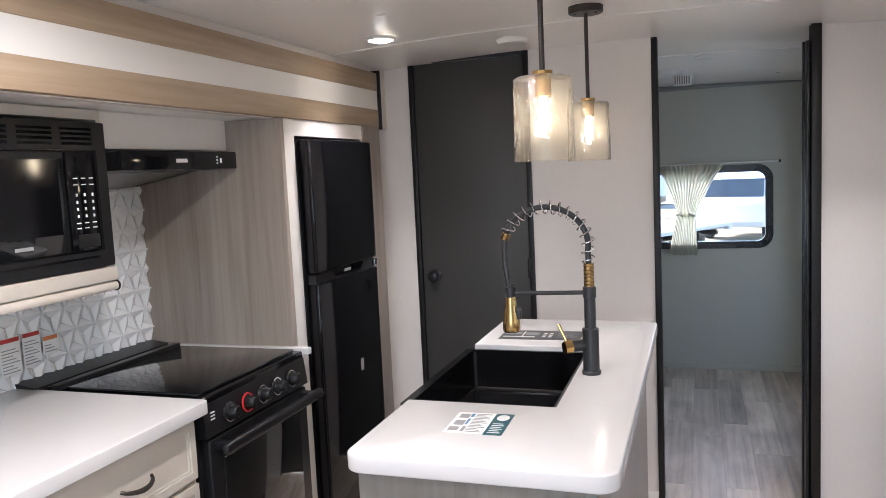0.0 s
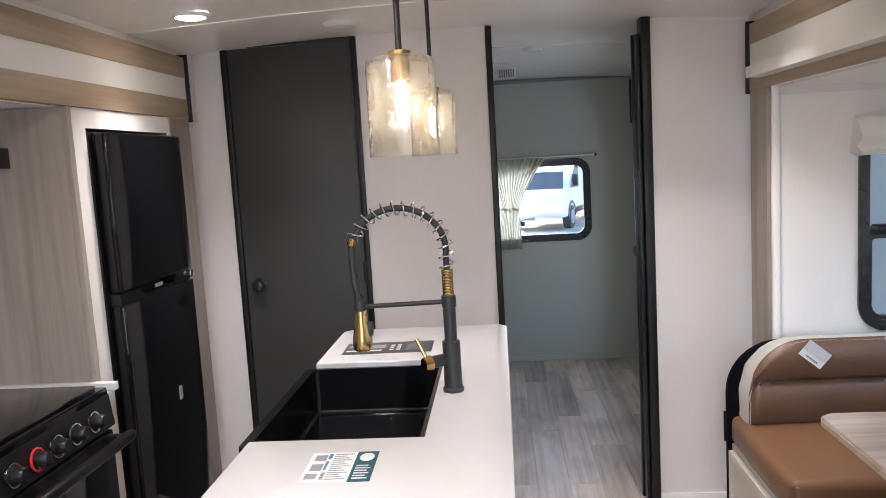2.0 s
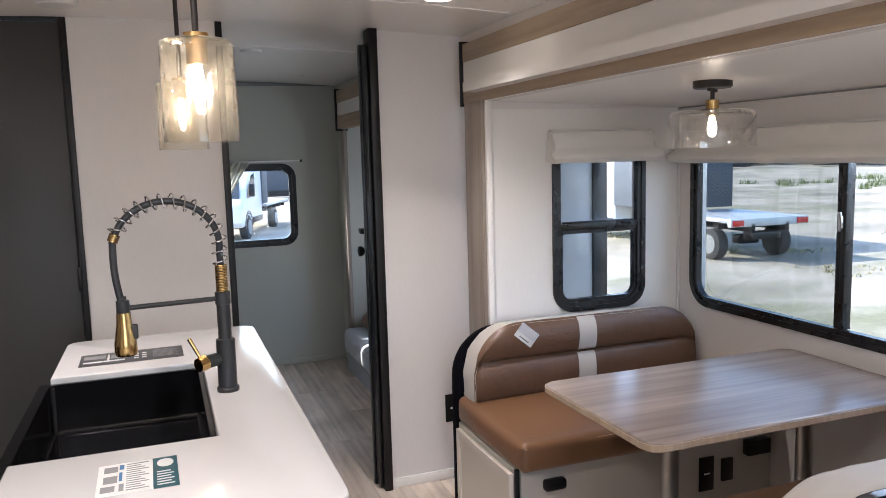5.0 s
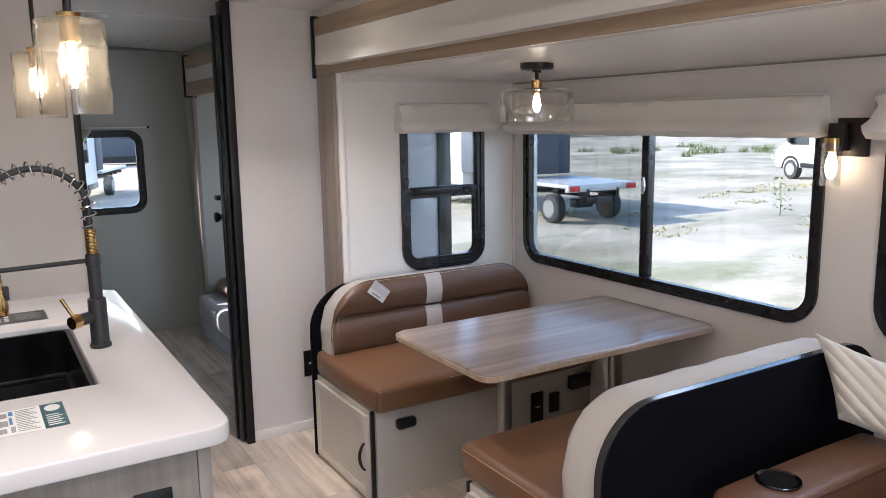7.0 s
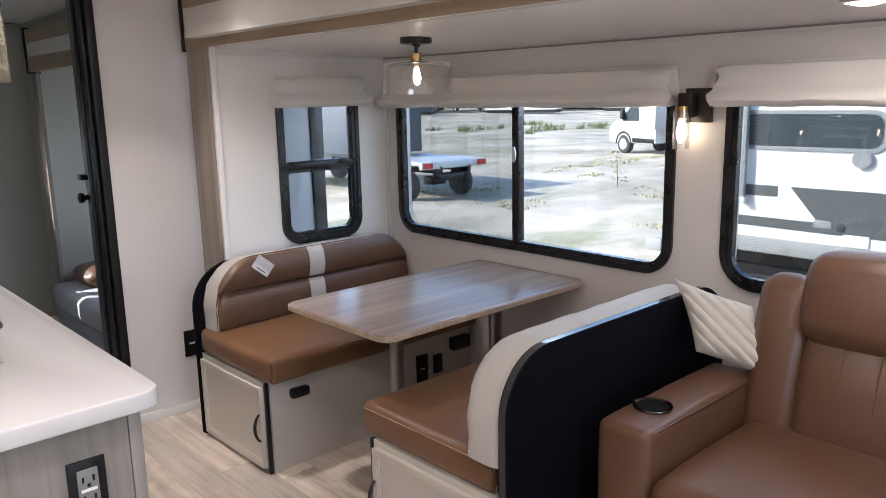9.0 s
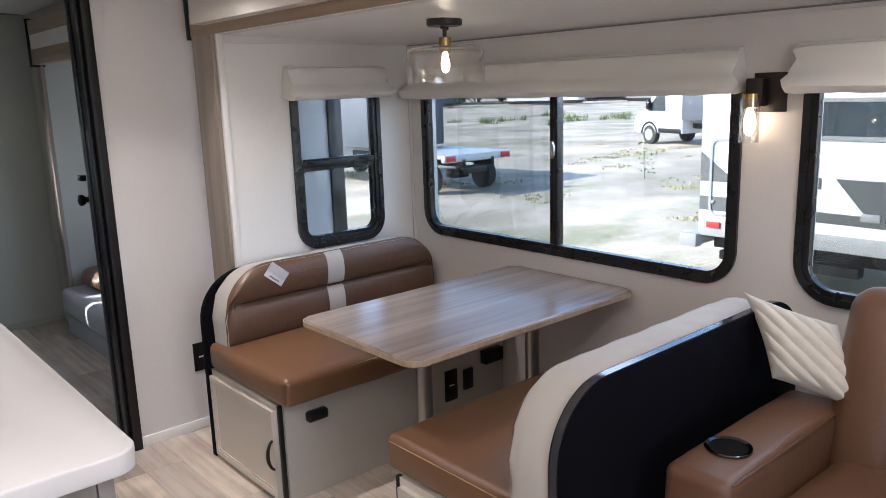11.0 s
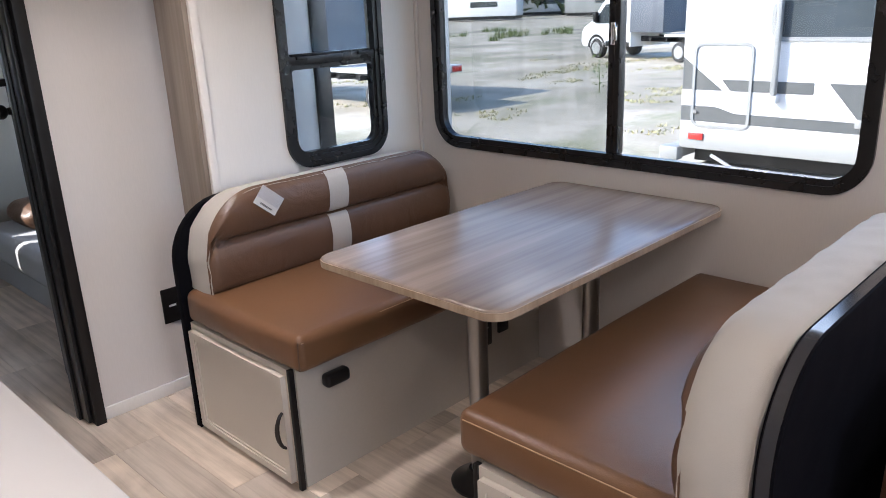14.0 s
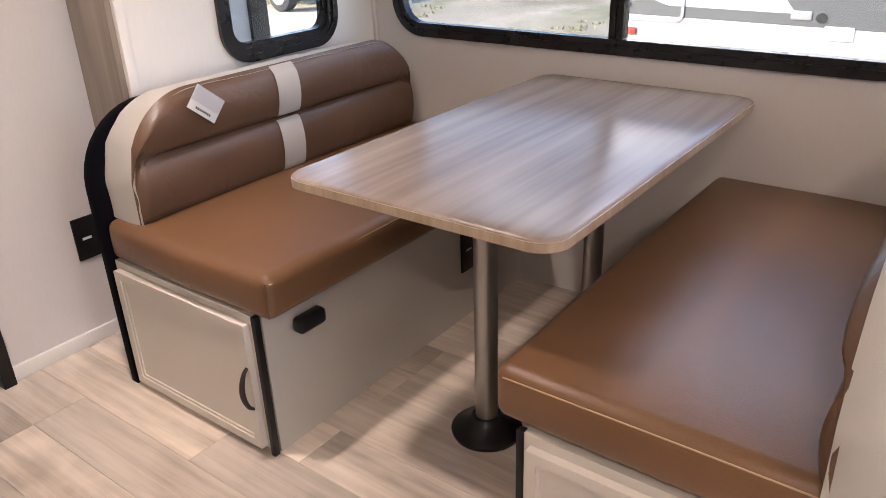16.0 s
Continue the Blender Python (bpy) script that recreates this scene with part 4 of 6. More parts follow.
part("carcass", join(box(IX0, IY0 + 0.019, 0.08, IX0 + 0.02, 1.985, 0.880), box(IX0, 2.665, 0.08, IX0 + 0.02, IY1 - 0.019, 0.880), box(IX0, 1.985, 0.08, IX0 + 0.02, 2.665, 0.66), box(IX0 + 0.03, IY0 + 0.02, 0.0, IX1 - 0.022, IY1 - 0.02, 0.08)), ISLEWOOD, isle)
ob = part("outlet_plate", box(-0.226, IY0 - 0.007, 0.690, -0.154, IY0, 0.812, 0.002), BLACKTRIM, isle, "black outlet plate")
part("socket", join(box(-0.210, IY0 - 0.011, 0.708, -0.170, IY0 - 0.006, 0.794, 0.003)), GREYPLASTIC, ob)
slot = bmesh.new()
for zz in (0.728, 0.768):
    for dx in (-0.010, 0.010):
        box(-0.190 + dx - 0.002, IY0 - 0.0120, zz, -0.190 + dx + 0.002, IY0 - 0.0105, zz + 0.012, bm=slot)
    box(-0.193, IY0 - 0.0120, zz - 0.010, -0.187, IY0 - 0.0105, zz - 0.004, bm=slot)
part("slots", slot, BLACKTRIM, ob)
part("test_strip", box(-0.205, IY0 - 0.0122, 0.748, -0.175, IY0 - 0.0108, 0.754), PAPER, ob)

TX0, TX1, TY0, TY1, SX, SY0, SY1 = -0.625, -0.030, 1.592, 3.105, -0.226, 2.005, 2.655
outline = rr(TX0, TY0, TX1, TY1, 0.045, 8)
# a notch on the west side lets the apron sink in
k_ = 9 * 3 + 8
poly = outline[: k_ + 1] + [(TX0, SY1), (SX, SY1), (SX, SY0), (TX0, SY0)]
solo("island_countertop", prism(poly, 0.882, 0.922, "z", 0.005, 3), QUARTZ, "white solid-surface island top with rounded corners", "countertop")
sink = thing("farmhouse_sink", (-0.45, 2.335, 0.69), "black rectangular apron-front sink set into the island", "sink")
ax0, ax1 = -0.653, SX - 0.002
i0, i1, j0, j1, zb = ax0 + 0.025, ax1 - 0.012, SY0 + 0.014, SY1 - 0.014, 0.765
wallring = ring(rr(ax0, SY0 + 0.002, ax1, SY1 - 0.002, 0.012, 4), rr(i0, j0, i1, j1, 0.022, 4), 0.69, 0.905, "z")
part("basin", join(wallring, prism(rr(ax0 + 0.003, SY0 + 0.005, ax1 - 0.003, SY1 - 0.005, 0.01, 4), 0.685, zb, "z")), SINKBLACK, sink)
# rounded corners, in a lighter, glossier black that carries the basin's highlight lines
part("bottom_fillet", join(*[tube(line, 0.007, 10) for line in (
    [(i0, j1 - 0.004, zb + 0.004), (i1, j1 - 0.004, zb + 0.004)], [(i0 + 0.004, j0, zb + 0.004), (i0 + 0.004, j1, zb + 0.004)], [(i1 - 0.004, j0, zb + 0.004), (i1 - 0.004, j1, zb + 0.004)],
    [(i0 + 0.008, j1 - 0.008, zb), (i0 + 0.008, j1 - 0.008, 0.900)])]), SINKGLOSS, sink, "glossy rounded inner corners")
part("drain", lathe([(0.0, zb + 0.001), (0.04, zb + 0.001), (0.043, zb + 0.004), (0.03, zb + 0.005), (0.0, zb + 0.003)], -0.42, 2.38, 28), CHROME, sink, "chrome drain")

# ---- faucet ----
fa = thing("kitchen_faucet", (-0.178, 2.33, 0.922), "matt black spring faucet with brushed-gold sprayer and lever", "faucet")
FX, FY = -0.178, 2.33
MATTE = surf("matt_black_faucet", (0.028, 0.029, 0.031), 0.1, 0.42, bump=0.03)
part("base_ring", lathe([(0, 0.922), (0.027, 0.922), (0.028, 0.930), (0.0255, 0.934), (0, 0.934)], FX, FY), MATTE, fa)
part("body", lathe([(0, 0.934), (0.0235, 0.934), (0.0235, 1.055), (0.021, 1.058), (0, 1.058)], FX, FY), MATTE, fa)
part("column", lathe([(0, 1.058), (0.0165, 1.058), (0.0165, 1.145), (0.019, 1.147), (0.019, 1.176), (0.0165, 1.178), (0, 1.178)], FX, FY), MATTE, fa)
gold_rings = bmesh.new()
for k in range(17):
    z = 1.178 + 0.0040 * k
    join(gold_rings, lathe([(0.010, z), (0.0145, z + 0.0004), (0.0152, z + 0.002), (0.0145, z + 0.0036), (0.010, z + 0.004)], FX, FY, 24))
part("gold_collar", gold_rings, GOLD, fa, "ribbed gold collar", 50)
hose = [Vector((FX, FY, 1.243))]
for k in range(41):
    a = radians(-8 + 168 * k / 40)
    hose.append(Vector((FX - 0.122 + 0.122 * math.cos(a) * 1.0, FY - 0.004 * k / 40, 1.298 + 0.112 * math.sin(a))))
tip = hose[-1]
part("hose_arch", tube(hose, 0.0085, 12), MATTE, fa, "black hose inside the spring")
spring, length = [], [0.0]
for p, q in zip(hose, hose[1:]):
    length.append(length[-1] + (q - p).length)
total = length[-1]
turns, per = 15, 22
for k in range(turns * per + 1):
    s = total * k / (turns * per)
    i = max(j for j in range(len(length) - 1) if length[j] <= s + 1e-9)
    f = (s - length[i]) / max(1e-9, length[i + 1] - length[i])
    p, d = hose[i].lerp(hose[i + 1], f), (hose[i + 1] - hose[i]).normalized()
    e1 = Vector((0, 1, 0))
    e2 = d.cross(e1).normalized()
    a = 2 * math.pi * k / per
    spring.append(p + 0.0185 * (math.cos(a) * e1 + math.sin(a) * e2))
part("spring", tube(spring, 0.0021, 6), CHROME, fa, "open steel coil spring")
d = (hose[-1] - hose[-2]).normalized()
ends = bmesh.new()
for k in range(4):
    join(ends, tube([tip + d * (0.005 * k), tip + d * (0.005 * k + 0.004)], 0.0125, 18))
part("gold_tip", ends, GOLD, fa)
sx, sz = FX - 0.232, 1.19
drop = [tip + d * 0.018]
for k in range(1, 21):
    t = k / 20
    drop.append(Vector((tip.x + d.x * 0.018 + (sx - tip.x - d.x * 0.018) * t - 0.006 * math.sin(math.pi * t) , FY - 0.004, tip.z + d.z * 0.018 + (1.160 - tip.z - d.z * 0.018) * t)))
part("hose", tube(drop, 0.0085, 12), MATTE, fa)
part("dock", lathe([(0, 1.145), (0.0155, 1.145), (0.0155, 1.176), (0.009, 1.178), (0.009, 1.186), (0, 1.186)], sx, FY - 0.004), MATTE, fa)
part("dock_arm", tube([(sx, FY - 0.004, 1.157), (FX, FY, 1.161)], 0.0062, 12), MATTE, fa)
part("spray_head", lathe([(0, 1.147), (0.0160, 1.147), (0.0180, 1.118), (0.0255, 1.072), (0.0262, 1.054), (0.0250, 1.045), (0.022, 1.042), (0, 1.042)], sx, FY - 0.004), GOLD, fa, "brushed-gold spray head")
part("spray_button", box(sx + 0.014, FY - 0.014, 1.080, sx + 0.030, FY + 0.006, 1.116, 0.004), MATTE, fa)
part("valve", tube([(FX - 0.02, FY - 0.006, 1.008), (FX - 0.052, FY - 0.030, 1.008)], [0.0165, 0.0165], 20), MATTE, fa)
part("valve_cap", tube([(FX - 0.052, FY - 0.030, 1.008), (FX - 0.070, FY - 0.043, 1.006)], [0.020, 0.018], 8), GOLD, fa, "faceted gold cap")
part("lever", tube([(FX - 0.062, FY - 0.036, 1.018), (FX - 0.088, FY - 0.030, 1.072)], [0.0042, 0.0052], 10), GOLD, fa)

# ---- papers on the island ----
def sheet(name, x, y, w_, h_, turn, label, build):
    ob = thing(name, (0, 0, 0.9225), label, "leaflet")
    build(ob)
    ob.matrix_basis = pose(x, y, 0.9225, 0, 0, turn) @ Matrix.Diagonal((w_, h_, 1, 1))
    return ob


def flat(u0, v0, u1, v1, h=0.0006):
    return box(u0, v0, 0.9225, u1, v1, 0.9225 + h)


def leaflet(ob):
    part("sheet", flat(-0.10, -0.08, 0.04, 0.08, 0.0004), PAPER, ob)
    part("teal_panel", flat(0.04, -0.08, 0.105, 0.08, 0.0005), TEALPAPER, ob, "teal printed panel")
    part("badge_disc", moved(prism(rr(-0.022, -0.022, 0.022, 0.022, 0.021, 6), 0.9226, 0.9233, "z"), Matrix.Translation((0.073, 0.048, 0))), PAPER, ob)
    part("text_lines", join(*[flat(0.050, -0.066 + 0.013 * k, 0.094 - 0.008 * (k % 2), -0.061 + 0.013 * k, 0.0009) for k in range(6)]), PAPER, ob)
    part("text_lines", join(*[flat(-0.028, -0.066 + 0.011 * k, 0.030 - 0.01 * (k % 3), -0.062 + 0.011 * k, 0.0008) for k in range(13)]), GREYPRINT, ob)
    part("drawings", join(flat(-0.085, 0.035, -0.05, 0.065, 0.0008), flat(-0.085, -0.02, -0.05, 0.015, 0.0008), flat(-0.09, -0.062, -0.055, -0.035, 0.0008), flat(-0.045, -0.065, -0.033, -0.03, 0.0008)), GREYPRINT, ob)
    part("headline", join(flat(-0.046, 0.045, -0.034, 0.07, 0.0009), flat(-0.046, -0.015, -0.038, 0.03, 0.0009)), BLUEPRINT, ob)


sheet("instruction_leaflet", -0.383, 1.847, 0.69, 0.94, 1, "white printed leaflet with a teal panel on the island", leaflet)


def brochure(ob):
    part("sheet", flat(-0.145, -0.072, 0.145, 0.072, 0.0006), DARKPAPER, ob)
    part("photos", join(flat(-0.135, 0.005, -0.075, 0.045, 0.0010), flat(-0.06, -0.005, -0.012, 0.04, 0.0010)), GREYPRINT, ob)
    part("picture_bars", join(flat(-0.135, -0.04, -0.02, -0.025, 0.0010), flat(-0.07, -0.024, -0.064, 0.05, 0.0010)), PAPER, ob)
    part("icons", join(*[flat(0.005 + 0.022 * (k % 2), -0.035 + 0.027 * (k // 2), 0.018 + 0.022 * (k % 2), -0.020 + 0.027 * (k // 2), 0.0010) for k in range(6)]), PAPER, ob)
    part("text_lines", join(*[flat(0.058, -0.038 + 0.012 * k, 0.130 - 0.014 * (k % 2), -0.034 + 0.012 * k, 0.0010) for k in range(8)]), GREYPRINT, ob)


sheet("product_brochure", -0.420, 2.815, 1.0, 1.0, 1, "charcoal printed brochure lying behind the sink", brochure)

# ---- lamps ----
def pendant(x, y, label):
    ob = thing("pendant_lamp", (x, y, 1.54), label, "lamp", "pendants over the island")
    top = ceil_at(x)
    cp = part("canopy", lathe([(0, top), (0.058, top), (0.058, top - 0.020), (0.054, top - 0.024), (0, top - 0.024)], x, y), BRONZE, ob)
    for dx in (-0.035, 0.035):
        part("screw", cyl(x + dx, y - 0.01, top - 0.028, top - 0.022, 0.004, seg=10), BLACKSATIN, cp)
    part("stem", cyl(x, y, 1.748, top - 0.02, 0.0065, seg=14), BRONZE, ob)
    so = part("socket", lathe([(0, 1.750), (0.024, 1.750), (0.024, 1.742), (0.020, 1.740), (0.020, 1.690), (0.012, 1.688), (0, 1.688)], x, y), GOLD, ob, "brushed-gold socket")
    part("glass_shade", lathe([(0.020, 1.737), (0.060, 1.737), (0.068, 1.733), (0.0705, 1.724), (0.071, 1.64), (0.0725, 1.540), (0.0705, 1.540), (0.069, 1.64), (0.0685, 1.722), (0.066, 1.730), (0.058, 1.733), (0.020, 1.733)], x, y, 56, True), SHADEGLASS, ob, "clear seeded glass cylinder shade", 60)
    part("bulb", lathe([(0, 1.688), (0.008, 1.688), (0.009, 1.676), (0.011, 1.662), (0.0135, 1.648), (0.0125, 1.632), (0.008, 1.612), (0.004, 1.597), (0, 1.596)], x, y, 24), BULBGLOW, ob, "lit filament candle bulb", 60)
    return ob


pendant(-0.222, 1.955, "pendant lamp with clear glass cylinder over the near island end")
pendant(-0.230, 2.80, "pendant lamp with clear glass cylinder over the far island end")

fl = thing("ceiling_lamp", (1.345, 2.36, 1.50), "semi-flush lamp with clear glass drum over the dinette table", "lamp")
LX, LY, LZ = 1.345, 2.36, 1.712
part("canopy", lathe([(0, LZ), (0.060, LZ), (0.060, LZ - 0.020), (0.055, LZ - 0.024), (0, LZ - 0.024)], LX, LY), BRONZE, fl)
for dx, dy in ((-0.03, -0.02), (0.03, 0.02)):
    part("screw", cyl(LX + dx, LY + dy, LZ - 0.034, LZ - 0.022, 0.005, seg=10), BRONZE, fl)
part("stem", cyl(LX, LY, 1.645, LZ - 0.02, 0.007, seg=14), BRONZE, fl)
part("socket", lathe([(0, 1.652), (0.020, 1.652), (0.020, 1.605), (0.013, 1.600), (0, 1.600)], LX, LY), GOLD, fl, "brushed-gold socket")
part("glass_shade", lathe([(0.020, 1.622), (0.106, 1.620), (0.124, 1.616), (0.132, 1.602), (0.134, 1.503), (0.1315, 1.503), (0.1295, 1.600), (0.122, 1.612), (0.106, 1.616), (0.020, 1.618)], LX, LY, 64, True), PLAINGLASS, fl, "clear glass drum shade", 60)
part("bulb", lathe([(0, 1.600), (0.008, 1.600), (0.009, 1.592), (0.0125, 1.578), (0.0145, 1.564), (0.0125, 1.550), (0.007, 1.539), (0, 1.536)], LX, LY, 24), SOFTBULB, fl, "lit filament bulb", 60)

sc = thing("wall_sconce", (WIN_X, 1.52, 1.32), "black wall sconce with gold socket and clear glass tube", "lamp")
part("back_plate", box(WIN_X - 0.022, 1.468, 1.382, WIN_X, 1.568, 1.502, 0.003), BRONZE, sc)
part("arm_block", box(WIN_X - 0.062, 1.520, 1.400, WIN_X - 0.022, 1.574, 1.486, 0.003), BRONZE, sc)
part("socket", lathe([(0, 1.440), (0.026, 1.440), (0.026, 1.398), (0.018, 1.394), (0, 1.394)], WIN_X - 0.062, 1.555), GOLD, sc, "brushed-gold socket")
part("glass_shade", lathe([(0.030, 1.425), (0.0305, 1.29), (0.0285, 1.29), (0.028, 1.425)], WIN_X - 0.062, 1.555, 36, True), PLAINGLASS, sc, "clear glass tube", 60)
part("bulb", lathe([(0, 1.394), (0.008, 1.394), (0.016, 1.366), (0.0185, 1.348), (0.015, 1.325), (0.006, 1.312), (0, 1.311)], WIN_X - 0.062, 1.555, 24), DIMBULB, sc, "lit filament bulb", 60)


def puck(x, y, z, watts, spread=180, label="lit round recessed ceiling light with white rim; three of six are added"):
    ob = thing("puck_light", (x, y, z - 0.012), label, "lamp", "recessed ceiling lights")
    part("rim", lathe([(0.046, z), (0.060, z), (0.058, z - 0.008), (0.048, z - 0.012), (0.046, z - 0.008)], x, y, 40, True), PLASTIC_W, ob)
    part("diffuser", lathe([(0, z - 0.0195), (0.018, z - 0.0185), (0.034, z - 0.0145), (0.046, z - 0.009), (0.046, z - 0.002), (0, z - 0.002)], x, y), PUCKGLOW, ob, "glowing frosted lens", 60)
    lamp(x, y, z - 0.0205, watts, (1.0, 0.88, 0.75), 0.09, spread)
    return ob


puck(-0.998, 2.85, ceil_at(-0.998), 0.9, 98)
puck(0.618, 2.86, ceil_at(0.618), 1.2, 98)
# the next two are added out of view, to brighten kitchen and foreground
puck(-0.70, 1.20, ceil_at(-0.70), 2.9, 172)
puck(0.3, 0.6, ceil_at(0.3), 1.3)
# on the dinette slide-out's ceiling
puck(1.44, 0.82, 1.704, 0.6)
# added out of view as well, fill for the unseen end
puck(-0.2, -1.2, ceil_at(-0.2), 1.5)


def disc(name, x, y, r, h, label, cat, mat=PLASTIC_W):
    z = ceil_at(x)
    return solo(name, lathe([(0, z), (r, z), (r, z - h * 0.4), (r * 0.86, z - h), (r * 0.5, z - h * 1.05), (0, z - h * 1.05)], x, y), mat, label, cat)


disc("smoke_detector", -0.588, 3.255, 0.066, 0.020, "round white smoke detector on the ceiling", "smoke detector")
disc("ceiling_speaker", 0.165, 4.37, 0.055, 0.014, "round pale speaker on the bedroom ceiling", "speaker")
disc("ceiling_speaker", 0.05, 5.35, 0.05, 0.012, "small round pale speaker on the bedroom ceiling", "speaker")
ac = thing("air_vent", (-0.06, 5.0, 2.0), "white ceiling air vent with a slatted louvre", "air vent")
part("housing", lathe([(0, 2.055), (0.13, 2.055), (0.125, 2.03), (0.10, 2.012), (0, 2.008)], -0.06, 5.0, 32), PLASTIC_W, ac)
part("grille", prism([(-0.02, 2.020), (0.10, 2.020), (0.09, 1.962), (-0.01, 1.962)], 4.895, 4.93, "y"), PLASTIC_W, ac)
part("louvres", join(*[box(-0.004 + 0.013 * k, 4.892, 1.968, 0.003 + 0.013 * k, 4.896, 2.014) for k in range(7)]), GREYPLASTIC, ac)

# ---- dinette ----
tb = thing("dinette_table", (1.4, 2.30, 0), "wood-look laminate dinette table with rounded corners", "table")
part("tabletop", prism(rr(0.855, 1.985, 1.932, 2.615, 0.055, 8), 0.7005, 0.729, "z", 0.010, 4), TABLEWOOD, tb)
part("edge_band", ring(rr(0.8535, 1.9835, 1.9335, 2.6165, 0.0565, 8), rr(0.865, 1.995, 1.922, 2.605, 0.05, 8), 0.706, 0.7235, "z"), EDGEWOOD, tb)
for x in (1.18, 1.74):
    lg = part("leg", cyl(x, 2.335, 0.03, 0.697, 0.028, seg=32), STEEL, tb, "brushed steel tube leg")
    part("floor_flange", lathe([(0, 0.0), (0.088, 0.0), (0.090, 0.010), (0.080, 0.018), (0.045, 0.034), (0.036, 0.050), (0.0, 0.050)], x, 2.335, 36), BLACKSATIN, lg, "black floor socket", 40)
    part("top_flange", lathe([(0, 0.700), (0.075, 0.700), (0.072, 0.690), (0.038, 0.675), (0, 0.675)], x, 2.335, 32), BLACKSATIN, lg, "", 40)

bx0, bx1 = 0.805, WIN_X - 0.002


def bench(y0, y1, front, back_y0, back_y1, label, tag):
    """A dinette bench: cabinet, seat and back cushions, and a black board behind; front: the sign of y in which one sits down."""
    ob = thing("dinette_bench", ((bx0 + bx1) / 2, (y0 + y1) / 2, 0), label, "bench", "benches at the dinette")
    part("cabinet_front", box(bx0 + 0.02, y0, 0.0, bx1, y1, 0.388), GREIGE, ob)
    part("face_frame", join(box(bx0, y0 + 0.008, 0.02, bx0 + 0.020, y1 - 0.008, 0.388)), CREAM, ob)
    yc = y0 - 0.004 if front < 0 else y1 - 0.010
    part("corner_strip", box(bx0 - 0.004, yc, 0.0, bx0 + 0.012, yc + 0.014, 0.390, 0.001), BLACKTRIM, ob, "black corner strip")
    dr = shaker(bx0 - 0.001, y0 + 0.022, y1 - 0.022, 0.022, 0.368, ob, -1, "door", rail=0.022)
    yh = (y0 + 0.030) if front < 0 else (y1 - 0.034)
    bow_handle((bx0 - 0.019, yh, 0.14), (bx0 - 0.019, yh, 0.255), (-0.024, 0, 0), dr)
    return ob


b1 = bench(2.705, 3.262, -1, 3.1, 3.25, "cream dinette bench with brown leatherette seat against the end wall", 1)
part("seat_cushion", cushion(0.800, 2.645, 0.392, bx1 - 0.004, 3.255, 0.502, 0.026, 0.014, seed=3), LEATHER, b1, "brown leatherette seat cushion", 60)
part("corner_seam", tube([(0.8035, 2.6495, 0.405), (0.8005, 2.6475, 0.45), (0.8055, 2.650, 0.490)], 0.0022, 6), LEATHER_D, b1)
part("seat_piping", tube([(0.815, 2.648, 0.484), (1.3, 2.641, 0.489), (1.935, 2.648, 0.484)], 0.0016, 6), STITCH, b1)


